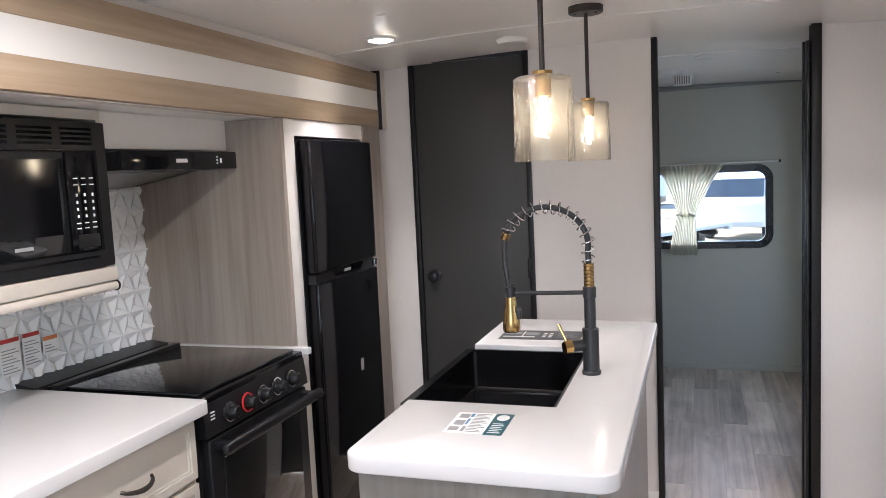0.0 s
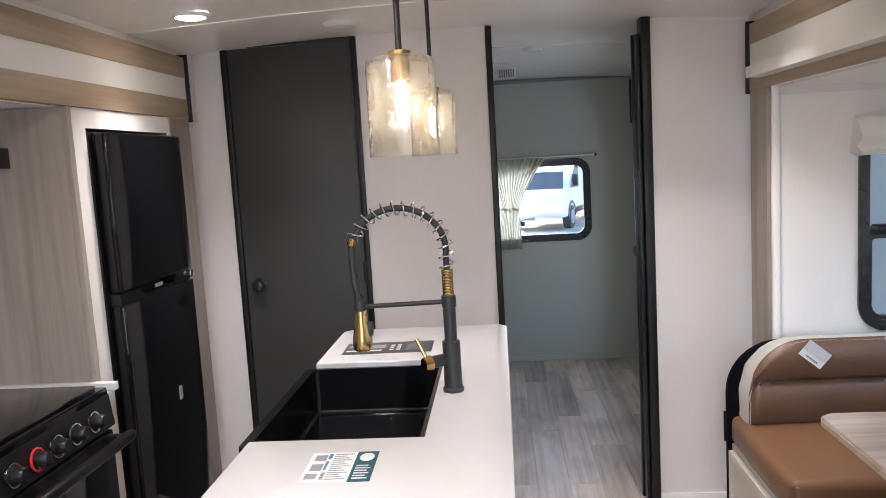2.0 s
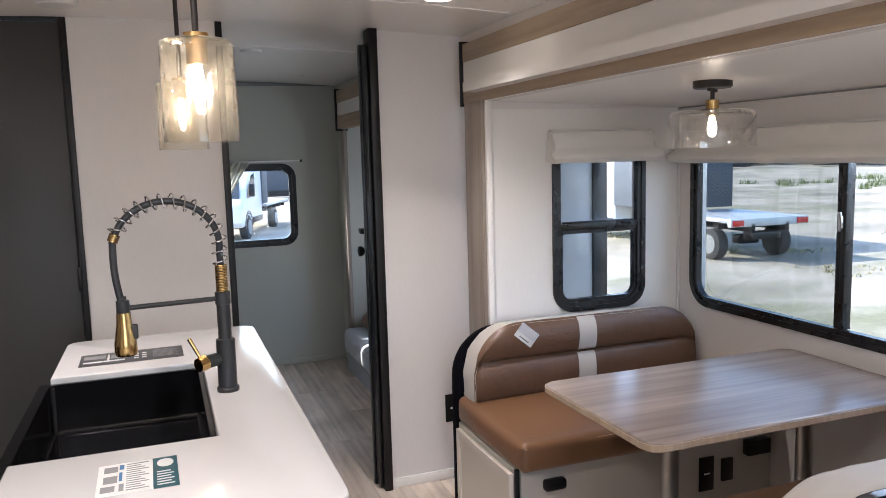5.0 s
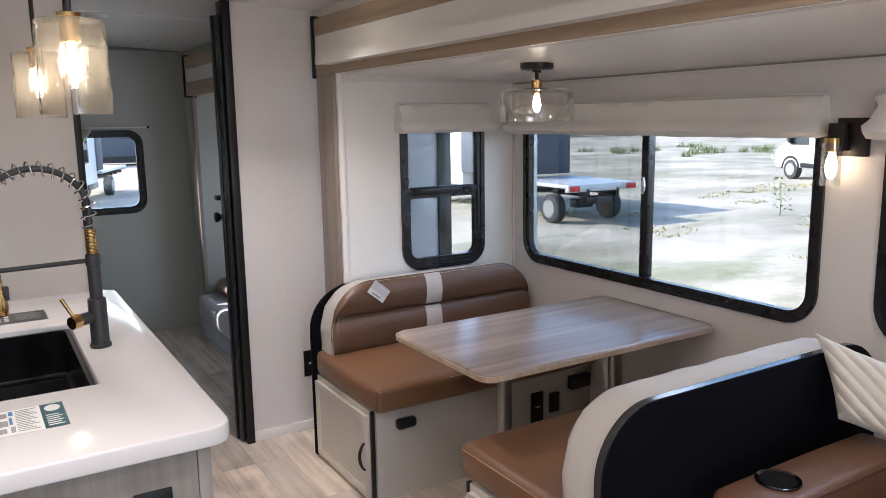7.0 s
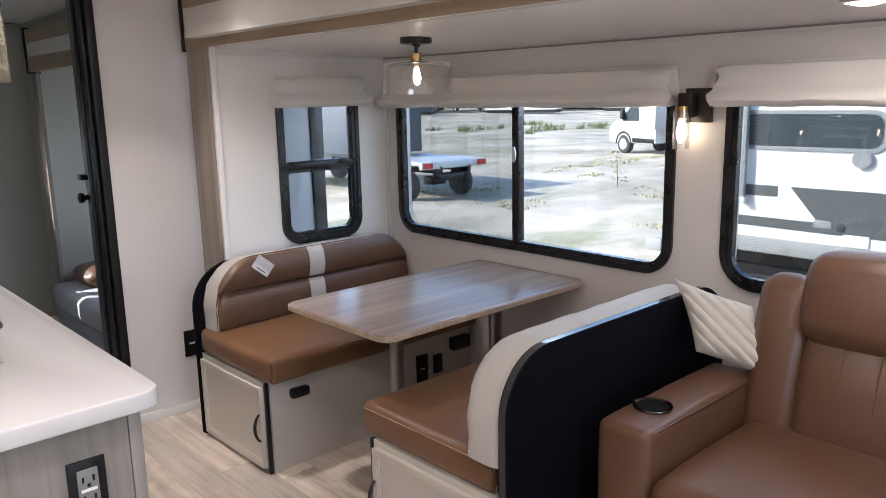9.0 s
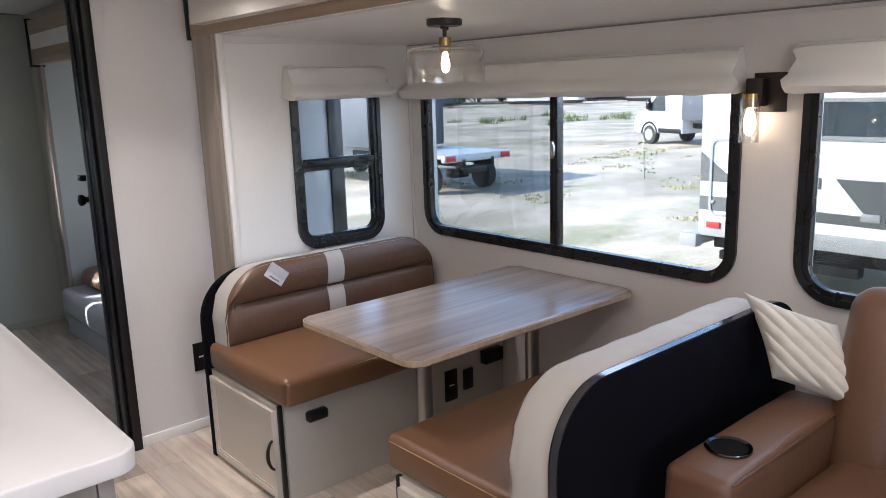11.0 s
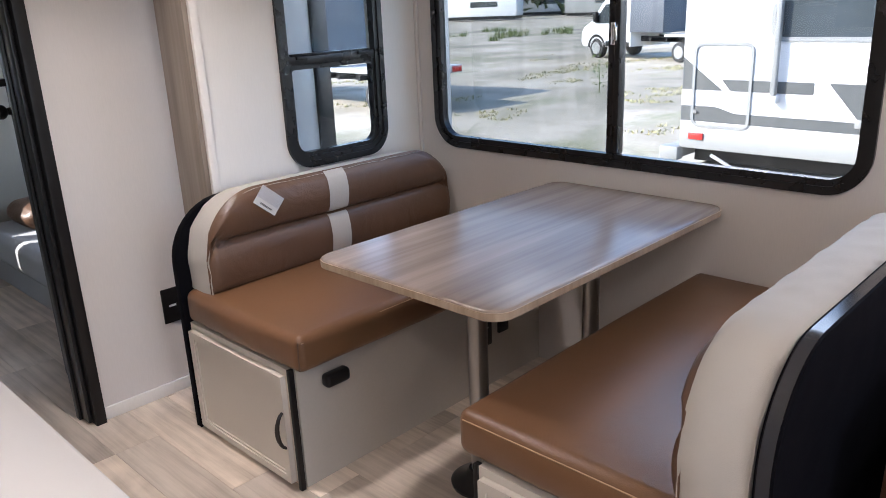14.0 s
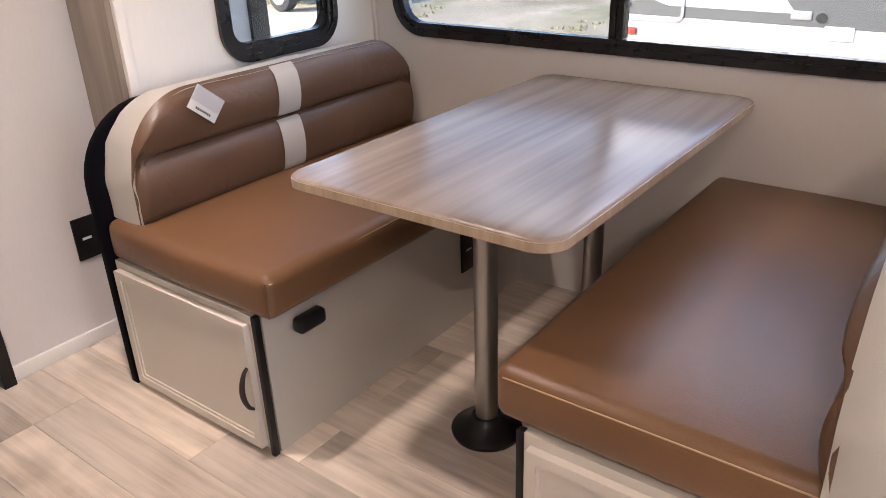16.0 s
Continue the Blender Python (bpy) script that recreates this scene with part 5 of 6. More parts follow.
def backrest(y0, y1, z0, z1, xa, xb, parent, face):
    """A back cushion with round upper corners, a sewn groove, grey edge band and a grey strap."""
    yf, yb = (y0, y1) if face < 0 else (y1, y0)
    n, m = 60, 32
    bms = {"pad": bmesh.new(), "strap": bmesh.new()}
    zc = z0 + (z1 - z0) * 0.53

    def top_at(x):
        r = 0.20
        for a, s in ((xa, 1), (xb, -1)):
            dxx = r - (x - a) * s
            if dxx > 0:
                return z1 - r + math.sqrt(max(0, r * r - dxx * dxx))
        return z1

    def grid(bm, x0, x1, lift, nn, frac=(0, 1)):
        rows = []
        for i in range(nn + 1):
            x = x0 + (x1 - x0) * i / nn
            zt = top_at(x) + (0.004 if face < 0 else -0.006)
            zg = min(zc, z0 + (zt - z0) * 0.6)
            col = []
            for j in range(m + 1):
                t = frac[0] + (frac[1] - frac[0]) * j / m
                z = z0 + (zg - z0) * t * 2 if t < 0.5 else zg + (zt - zg) * (t * 2 - 1)
                edge = min(1, (x - xa) / 0.018, (xb - x) / 0.018, (z - z0) / 0.02, (zt - z) / 0.022)
                bulge = 0.020 * math.sin(math.pi * min(1, max(0, (z - z0) / (zc - z0)))) ** 0.7 if z < zc else 0.024 * math.sin(math.pi * min(1, (z - zc) / max(0.02, z1 - zc))) ** 0.6
                d = bulge * max(0, edge) ** 0.5 - 0.006 * (1 - max(0, min(1, edge))) - 0.012 * math.exp(-((z - zc) / 0.007) ** 2) * max(0, edge) + 0.0015 * noise.noise(Vector((x * 8, z * 8, y0)))
                col.append(bm.verts.new((x, yf + face * (d + lift), z)))
            rows.append(col)
        for q0, q1 in zip(rows, rows[1:]):
            for j in range(m):
                bm.faces.new((q0[j], q1[j], q1[j + 1], q0[j + 1]))
        return rows

    pad = bmesh.new()
    rows = grid(pad, xa, xb, 0.0, n)
    part("back_cushion", pad, LEATHER_D, parent, "brown channelled leatherette back cushion", 60)
    band = bmesh.new()
    pts = [(xa + (xb - xa) * i / n, top_at(xa + (xb - xa) * i / n)) for i in range(n + 1)]
    loop = [(xa, z0 + (top_at(xa) - z0) * k / 8) for k in range(8)] + pts + [(xb, top_at(xb) - (top_at(xb) - z0) * k / 8) for k in range(1, 9)]
    xm, K = (xa + xb) / 2, 8
    lines = []
    for q, (x, z) in enumerate(loop):
        x_, z_ = loop[max(0, q - 1)]
        _x, _z = loop[min(len(loop) - 1, q + 1)]
        t2 = Vector((_x - x_, _z - z_)).normalized()
        nx, nz = -t2.y, t2.x
        row = []
        for k in range(K + 1):
            f = k / K
            out = (0.012 if face > 0 else 0.005) * math.sin(math.pi * f) ** 0.5 - 0.004 - (0.014 * f * max(0, nz) if face < 0 else 0) + 0.0040 * noise.noise(Vector((x * 14, z * 14, f * 2 + y0))) + 0.0018 * noise.noise(Vector((x * 45, z * 45, f * 3 + y0)))
            row.append(band.verts.new((x + nx * out, yf + face * 0.003 + (yb - yf - face * 0.003) * f, z + nz * out)))
        lines.append(row)
    for q0, q1 in zip(lines, lines[1:]):
        for k in range(K):
            band.faces.new((q0[k], q1[k], q1[k + 1], q0[k + 1]))
    band.faces.new([l[K] for l in lines])
    for k in range(K):
        band.faces.new((lines[0][k], lines[0][k + 1], lines[-1][k + 1], lines[-1][k]))
    part("edge_band", band, GREYFABRIC, parent, "light grey fabric edge band", 60)
    st = bmesh.new()
    for f in ((0.02, 0.485), (0.515, 0.99)):
        rows = grid(st, 1.298, 1.382, 0.0035, 6, f)
    part("strap", st, GREYFABRIC, parent, "light grey fabric strap", 60)


backrest(3.130, 3.262, 0.500, 0.812, 0.830, 1.915, b1, -1)
part("end_board", prism(rr(0.792, 0.0, WIN_X - 0.003, 0.780, [0.001, 0.001, 0.20, 0.20], 10), 3.264, 3.292, "y", 0.004, 2), PVC, b1, "black rounded board behind the bench")
part("latch_block", box(0.905, 2.668, 0.300, 0.992, 2.704, 0.342, 0.012, 3), BLACKSATIN, b1, "black rounded latch block")

b2 = bench(1.455, 2.015, 1, 1.4, 1.5, "cream dinette bench with brown seat and a black back board", 2)
part("seat_cushion", cushion(0.808, 1.47, 0.392, bx1 - 0.004, 2.072, 0.502, 0.026, 0.014, seed=8), LEATHER, b2, "brown leatherette seat cushion", 60)
part("seat_piping", tube([(0.806, 1.49, 0.484), (0.801, 1.75, 0.489), (0.806, 2.05, 0.484)], 0.0016, 6), STITCH, b2)
backrest(1.425, 1.542, 0.500, 0.816, 0.785, 1.93, b2, 1)
part("end_board", prism(rr(0.778, 0.0, WIN_X - 0.003, 0.825, [0.001, 0.001, 0.18, 0.18], 10), 1.385, 1.416, "y", 0.004, 2), PVC, b2, "black rounded board behind the bench")
part("board_edge", ring(rr(0.7765, 0.002, WIN_X - 0.003, 0.8265, [0.001, 0.001, 0.18, 0.18], 10), rr(0.7825, 0.006, WIN_X - 0.008, 0.8205, [0.001, 0.001, 0.175, 0.175], 10), 1.390, 1.411, "y"), EDGETRIM, b2, "glossy grey edge moulding")
part("zip_pull", join(tube([(0.80, 1.448, 0.498), (0.795, 1.446, 0.478)], 0.003, 6), tube([(0.800, 1.440, 0.44), (0.795, 1.440, 0.42)], 0.003, 6)), CHROME, b2)

tag = thing("paper_tag", (1.05, 3.09, 0.70), "silver and white paper tag hanging on the back cushion", "tag")
m = Matrix.Translation((1.042, 3.083, 0.772)) @ pose(0, 0, 0, 4, 39, 3)
part("card", moved(box(-0.048, -0.0006, -0.032, 0.048, 0.0006, 0.032), m), PAPER, tag)
GLITTER = surf("silver_glitter", (0.66, 0.66, 0.68), 0.4, 0.4, 0.2, grain=900, bump=0.5, blotch=400)
part("silver_half", moved(box(-0.048, -0.0014, -0.008, 0.048, -0.0004, 0.032), m), GLITTER, tag)
part("lettering", moved(join(*[box(-0.024 + 0.0065 * k, -0.0014, -0.024, -0.020 + 0.0065 * k, -0.0005, -0.018) for k in range(8)]), m), DARKPAPER, tag)


def plate(name, lo, hi, label, mat=BLACKTRIM, inner=None):
    ob = thing(name, lo, label, "outlet")
    part("plate", box(*lo, *hi, 0.002), mat, ob)
    if inner:
        part("slot", box(*inner[0], *inner[1], 0.0005), PAPER, ob)
    return ob


plate("outlet", (0.864, PART_Y - 0.008, 0.272), (0.936, PART_Y, 0.402), "black outlet plate low on the partition", BLACKTRIM, ((0.886, PART_Y - 0.0095, 0.333), (0.914, PART_Y - 0.0075, 0.341)))
plate("outlet", (1.592, 2.697, 0.165), (1.660, 2.705, 0.303), "black outlet plate on the bench front", BLACKTRIM, ((1.612, 2.6955, 0.232), (1.640, 2.6975, 0.238)))
plate("outlet", (1.698, 2.693, 0.192), (1.750, 2.705, 0.283), "small black socket on the bench front")
plate("latch_block", (1.806, 2.670, 0.285), (1.915, 2.705, 0.345), "black latch block on the bench front")

# ---- recliner ----
rc = thing("recliner", (1.45, 0.85, 0), "cocoa leatherette recliner with cup holder in its arm", "armchair")
part("arm", cushion(1.058, 1.135, 0.03, 1.72, 1.305, 0.602, 0.028, 0.008, seed=5), RECLEATHER, rc, "", 60)
part("arm", cushion(1.058, 0.345, 0.03, 1.72, 0.525, 0.602, 0.028, 0.008, seed=6), RECLEATHER, rc, "", 60)
part("arm_seam", tube([(1.085, 1.140, 0.593), (1.4, 1.133, 0.598), (1.70, 1.138, 0.593)], 0.003, 6), RECLEATHER, rc)
part("front_panel", cushion(1.055, 0.53, 0.08, 1.14, 1.13, 0.34, 0.03, 0.012, seed=9), RECLEATHER, rc, "", 60)
part("seat_cushion", cushion(1.04, 0.53, 0.30, 1.66, 1.13, 0.485, 0.055, 0.025, seed=10), RECLEATHER, rc, "", 60)
lean = Matrix.Translation((1.625, -0.012, 0.378)) @ pose(0, 0, 0, 0, 13, 0) @ Matrix.Translation((-1.62, 0, -0.40))
part("back_wing", moved(cushion(1.565, 1.00, 0.42, 1.70, 1.165, 0.955, 0.05, 0.015, seed=11), lean), RECLEATHER, rc, "", 60)
part("back_wing", moved(cushion(1.565, 0.50, 0.42, 1.70, 0.66, 0.955, 0.05, 0.015, seed=12), lean), RECLEATHER, rc, "", 60)
part("back_panel", moved(cushion(1.555, 0.665, 0.42, 1.69, 0.995, 0.80, 0.03, 0.02, seed=13), lean), RECLEATHER, rc, "", 60)
part("headrest", moved(cushion(1.525, 0.645, 0.775, 1.71, 1.015, 1.045, 0.055, 0.02, seed=14), lean), RECLEATHER, rc, "padded headrest", 60)
part("back_seams", join(*[moved(tube([(1.549, y, 0.50), (1.537, y, 0.62), (1.547, y, 0.78)], 0.0025, 6), lean) for y in (0.78, 0.88)]), LEATHER_D, rc)
part("base", box(1.08, 0.40, 0.0, 1.70, 1.28, 0.05, 0.005), BLACKSATIN, rc)
cu = part("cup_holder", lathe([(0.046, 0.611), (0.055, 0.614), (0.057, 0.610), (0.054, 0.604), (0.048, 0.604), (0.046, 0.59)], 1.222, 1.225, 36, True), DARKCHROME, rc, "dark chrome cup holder rim", 60)
# flat disc on the solid arm, painted black for the well's dark depth
part("cup_well", lathe([(0, 0.606), (0.047, 0.606), (0.047, 0.6095), (0, 0.6085)], 1.222, 1.225, 30), WELL_DARK, cu)

# pillow: a plump square with channels, standing on a corner in the arm's angle
pl = bmesh.new()
n = 64
for side in (1, -1):
    g = [[None] * (n + 1) for _ in range(n + 1)]
    for i in range(n + 1):
        for j in range(n + 1):
            u, v = -1 + 2 * i / n, -1 + 2 * j / n
            w = max(0.0, (1 - u ** 4) * (1 - v ** 4)) ** 0.55
            pinch = 1 - 0.09 * (1 - u * u) * v * v - 0.09 * (1 - v * v) * u * u
            rib = 0.010 * abs(math.cos((u + v) * math.pi * 1.9)) ** 0.7 * min(1.0, 1.6 * w)
            wob = 0.006 * noise.noise(Vector((u * 3, v * 3, side * 2)))
            g[i][j] = pl.verts.new((0.165 * u * pinch, side * (0.046 * w + rib + wob * w), 0.165 * v * pinch))
    for i in range(n):
        for j in range(n):
            q = (g[i][j], g[i + 1][j], g[i + 1][j + 1], g[i][j + 1])
            pl.faces.new(q if side > 0 else q[::-1])
bmesh.ops.remove_doubles(pl, verts=pl.verts, dist=0.0006)
zdir = Vector((0.02, 0.81, 0.585)).normalized()
ydir = Vector((0.75, 0.35, -0.55))
ydir = (ydir - zdir * ydir.dot(zdir)).normalized()
xdir = ydir.cross(zdir)
moved(pl, Matrix.Translation((1.665, 1.245, 0.735)) @ Matrix((xdir, ydir, zdir)).transposed().to_4x4() @ Matrix.Diagonal((0.50, 1, 1, 1)) @ pose(0, 0, 0, 0, 45, 0))
join(pl, moved(cushion(-0.012, -0.010, -0.014, 0.012, 0.010, 0.014, 0.008, 0.003, 10), Matrix.Translation((1.66, 1.06, 0.607))))
solo("throw_pillow", pl, PILLOW, "cream plush pillow with sewn channels, leaning on the recliner", "pillow", smooth=60)

# ---- bedroom ----
bed = thing("bed", (1.25, 4.9, 0), "low grey bed in the bedroom slide-out", "bed")
part("mattress", cushion(0.85, 4.0, 0.12, 1.645, 5.64, 0.30, 0.05, 0.01, seed=20), MATTRESS, bed, "", 60)
part("base", box(0.87, 4.02, 0.0, 1.645, 5.62, 0.12, 0.005), MATTRESS, bed)
solo("bed_pillow", cushion(0.98, 5.22, 0.30, 1.32, 5.60, 0.41, 0.05, 0.03, seed=21), LEATHER_D, "brown pillow on the bed", "pillow", smooth=60)
struct("trim_bedroom_jamb", box(0.905, 5.60, 0, 0.929, 5.70, 1.74, 0.002), GREYWOOD)
rod = thing("curtain_rod", (0.35, 5.9, 1.49), "thin white curtain track above the bedroom window", "curtain rod")
part("track", box(-0.30, 5.902, 1.487, 0.655, 5.922, 1.497, 0.002), PLASTIC_W, rod)
part("end_stop", box(0.648, 5.898, 1.483, 0.662, 5.925, 1.500, 0.002), BLACKTRIM, rod)
ct = thing("tied_curtain", (0.23, 5.885, 0.83), "sheer cream curtain tied back in the middle", "curtain")
cb = bmesh.new()
rows = []
for j in range(31):
    t = j / 30
    z = 1.485 - 0.64 * t
    waist = math.exp(-(((t - 0.55) / 0.20) ** 2))
    half = 0.062 + (0.165 * (1 - t / 0.55) ** 1.3 if t < 0.55 else 0.036 * ((t - 0.55) / 0.45) ** 0.8)
    cx = 0.065 - 0.055 * t
    rows.append([cb.verts.new((cx + half * (-1 + 2 * i / 72), 5.892 + (0.014 - 0.006 * waist) * math.sin(i * 1.22 + 0.6 * math.sin(3 * t)) + 0.003 * noise.noise(Vector((i, t * 4, 0))), z + 0.006 * math.sin(i * 0.7) * (t > 0.95))) for i in range(73)])
for q0, q1 in zip(rows, rows[1:]):
    for i in range(72):
        cb.faces.new((q0[i], q0[i + 1], q1[i + 1], q1[i]))
m_, nt_, bs_ = nodes_of("sheer_cloth")
tl_, mx_ = nt_.nodes.new("ShaderNodeBsdfTranslucent"), nt_.nodes.new("ShaderNodeMixShader")
cl_ = ramp_of(nt_, noise_of(nt_, coords(nt_, (1, 1, 0.2)), 60, 3), ((0.3, (0.60, 0.59, 0.50)), (0.7, (0.74, 0.73, 0.64))))
nt_.links.new(cl_, bs_.inputs["Base Color"]), nt_.links.new(cl_, tl_.inputs["Color"])
bs_.inputs["Roughness"].default_value = 0.9
mx_.inputs[0].default_value = 0.42
nt_.links.new(bs_.outputs[0], mx_.inputs[1]), nt_.links.new(tl_.outputs[0], mx_.inputs[2])
nt_.links.new(mx_.outputs[0], nt_.nodes["Material Output"].inputs[0])
part("cloth", cb, m_, ct, "", 80)
part("tie", tube([(-0.030 + 0.130 * k / 12, 5.892 + 0.024 * math.sin(math.pi * 2 * k / 12 - 1.2), 1.133 + 0.006 * math.sin(k)) for k in range(13)], 0.009, 8), CURTAIN, ct)

# ---- outside ----
GZ = -0.85
m_, nt_, bs_ = nodes_of("pale_lot_surface")
v_ = coords(nt_, (1, 1, 1))
base_ = ramp_of(nt_, noise_of(nt_, v_, 0.35, 8, 0.6), ((0.34, (0.20, 0.175, 0.125)), (0.5, (0.36, 0.315, 0.235)), (0.66, (0.52, 0.46, 0.365))))
grass_ = ramp_of(nt_, noise_of(nt_, v_, 2.6, 8, 0.75), ((0.3, (0.17, 0.17, 0.08)), (0.7, (0.27, 0.26, 0.15))))
mask_ = ramp_of(nt_, noise_of(nt_, coords(nt_, (0.16, 0.34, 1)), 1.0, 9, 0.68), ((0.53, (0, 0, 0)), (0.64, (0.85, 0.85, 0.85))))
sp_ = ramp_of(nt_, noise_of(nt_, v_, 14, 6, 0.7), ((0.35, (0.72, 0.72, 0.72)), (0.6, (1, 1, 1))))
col_ = mix_of(nt_, 1.0, mix_of(nt_, mask_, base_, grass_), sp_, "MULTIPLY")
nt_.links.new(col_, bs_.inputs["Base Color"])
bs_.inputs["Roughness"].default_value = 0.95
bump_of(nt_, bs_, noise_of(nt_, v_, 20, 6), 0.5, 0.03)
gb = bmesh.new()
bmesh.ops.create_grid(gb, x_segments=30, y_segments=30, size=600, matrix=Matrix.Translation((0, 0, GZ)))
struct("ground", gb, m_, "pale weathered gravel lot with thin grass")

RVWHITE = surf("white_fibreglass", (0.70, 0.70, 0.695), 0.02, 0.25, bump=0.0)
RVGREY = surf("grey_vinyl_stripe", (0.085, 0.09, 0.09), 0.06, 0.35, bump=0.0)
RVMID = surf("grey_skirt", (0.24, 0.245, 0.24), 0.05, 0.4, bump=0.02)
RUBBER = surf("tyre_rubber", (0.03, 0.03, 0.03), 0.15, 0.85, bump=0.2)
TINT = surf("tinted_glass", (0.05, 0.06, 0.065), 0.05, 0.05, bump=0.0)
COVER = surf("dark_cover_board", (0.06, 0.07, 0.085), 0.08, 0.6, bump=0.05)
REDLENS = surf("red_lens", (0.55, 0.03, 0.025), 0.05, 0.2, bump=0.0)
FRAMEW = surf("galvanised_frame", (0.55, 0.56, 0.57), 0.08, 0.4, 0.3, bump=0.05)
LEAF = surf("leaf_green", (0.10, 0.13, 0.03), 0.35, 0.6, grain=30, bump=0.0, blotch=6)
DRYGRASS = surf("dry_grass", (0.36, 0.33, 0.17), 0.35, 0.8, grain=30, bump=0.0, blotch=2)

# neighbouring trailer
X = 7.45
rv = thing("travel_trailer", (X + 1.2, -1, GZ), "white travel trailer with grey stripes parked alongside", "trailer")
part("body", box(X, -7.5, -0.34, X + 2.5, 4.90, 2.45, 0.03, 3), RVWHITE, rv)
part("stripe", prism([(4.36, 0.285), (3.55, 0.285), (3.55, 0.40), (4.46, 0.40)], X - 0.005, X, "x"), RVGREY, rv)
part("stripe", prism([(-7.4, 0.03), (3.10, 0.03), (3.42, 0.40), (-7.4, 0.40)], X - 0.005, X, "x"), RVGREY, rv)
part("stripe", prism([(4.885, -0.04), (-7.4, -0.14), (-7.4, -0.02), (4.3, 0.06), (4.5, 0.12), (4.885, 0.12)], X - 0.006, X - 0.001, "x"), RVGREY, rv)
part("stripe", prism([(4.885, 0.62), (4.885, 0.285), (4.44, 0.285)], X - 0.005, X, "x"), RVGREY, rv)
part("skirt", box(X - 0.008, -7.45, -0.335, X - 0.001, 4.89, -0.165, 0.003), RVMID, rv)
hatch = part("hatch", ring(rr(4.14, -0.10, 4.77, 0.77, 0.09, 6), rr(4.17, -0.07, 4.74, 0.74, 0.07, 6), X - 0.02, X, "x"), RVMID, rv, "rounded grey metal hatch frame")
part("hatch_lock", cyl(4.72, 0.06, X - 0.03, X, 0.02, seg=12, axis="x"), CHROME, hatch)
w_ = part("window", prism(rr(2.55, 0.80, 3.98, 1.17, 0.12, 6), X - 0.012, X, "x"), TINT, rv, "dark tinted window")
part("window_frame", ring(rr(2.53, 0.78, 4.0, 1.19, 0.13, 6), rr(2.57, 0.82, 3.96, 1.15, 0.11, 6), X - 0.02, X, "x"), RVMID, w_)
w_ = part("window", prism(rr(-0.8, 0.80, 1.4, 1.5, 0.12, 6), X - 0.012, X, "x"), TINT, rv, "dark tinted window")
part("awning_arm", box(X - 0.10, 3.88, 0.25, X - 0.03, 3.93, 2.2, 0.01), RVMID, rv, "pale awning arm")
part("awning_foot", box(X - 0.11, 3.86, 0.20, X - 0.001, 3.93, 0.27, 0.01), FRAMEW, rv)
part("porch_light", cyl(2.74, 0.72, X - 0.05, X, 0.09, 0.06, seg=16, axis="x"), RVMID, rv)
part("outlet_cover", box(X - 0.02, 2.62, -0.16, X - 0.001, 2.86, -0.04, 0.005), PLASTIC_W, rv)
part("latch_cover", box(X - 0.02, 2.98, 0.0, X - 0.001, 3.16, 0.08, 0.01), RVMID, rv)
part("lock", cyl(2.90, 0.03, X - 0.02, X, 0.045, seg=14, axis="x"), CHROME, rv)
part("side_marker", box(X - 0.03, 4.62, -0.235, X - 0.006, 4.78, -0.165, 0.006), REDLENS, rv, "red side marker")
part("bumper", box(X + 0.05, 4.88, -0.46, X + 2.4, 5.06, -0.33, 0.01), RVMID, rv)
part("bumper_end", box(X - 0.10, 4.86, -0.47, X + 0.05, 5.07, -0.32, 0.01), RVMID, rv)
part("undercarriage", join(box(X + 0.2, -7, -0.5, X + 0.35, 4.8, -0.34), box(X + 0.15, 3.2, -0.62, X + 0.3, 4.7, -0.52)), BLACKSATIN, rv)
part("stabiliser_jack", join(box(X + 0.02, 4.05, -0.60, X + 0.42, 4.13, -0.55, 0.005), box(X + 0.10, 4.02, -0.70, X + 0.22, 4.18, -0.64, 0.008), tube([(X + 0.05, 4.55, -0.40), (X + 0.16, 4.10, -0.66)], 0.02, 8), cyl(X + 0.16, 4.10, -0.80, -0.66, 0.03, seg=12)), FRAMEW, rv, "galvanised stabiliser jack")
for y in (-2.2, -3.2):
    wh = part("wheel", cyl(y, GZ + 0.275, X + 0.05, X + 0.30, 0.36, seg=28, axis="x", bevel=0.03), RUBBER, rv)
    part("rim", cyl(y, GZ + 0.275, X + 0.03, X + 0.10, 0.2, seg=20, axis="x"), RVWHITE, wh)
rv.location += Vector((0, 0.06, 0.085))


def wheel_set(ob, x, y, r=0.36):
    sgn = 1 if x > 0 else -1
    wh = part("wheel", cyl(y, r, min(x, x - 0.24 * sgn), max(x, x - 0.24 * sgn), r, seg=28, axis="x", bevel=0.03), RUBBER, ob)
    part("rim", cyl(y, r, min(x - 0.03 * sgn, x + 0.015 * sgn), max(x - 0.03 * sgn, x + 0.015 * sgn), r * 0.62, r * 0.5, seg=20, axis="x"), RVMID, wh)


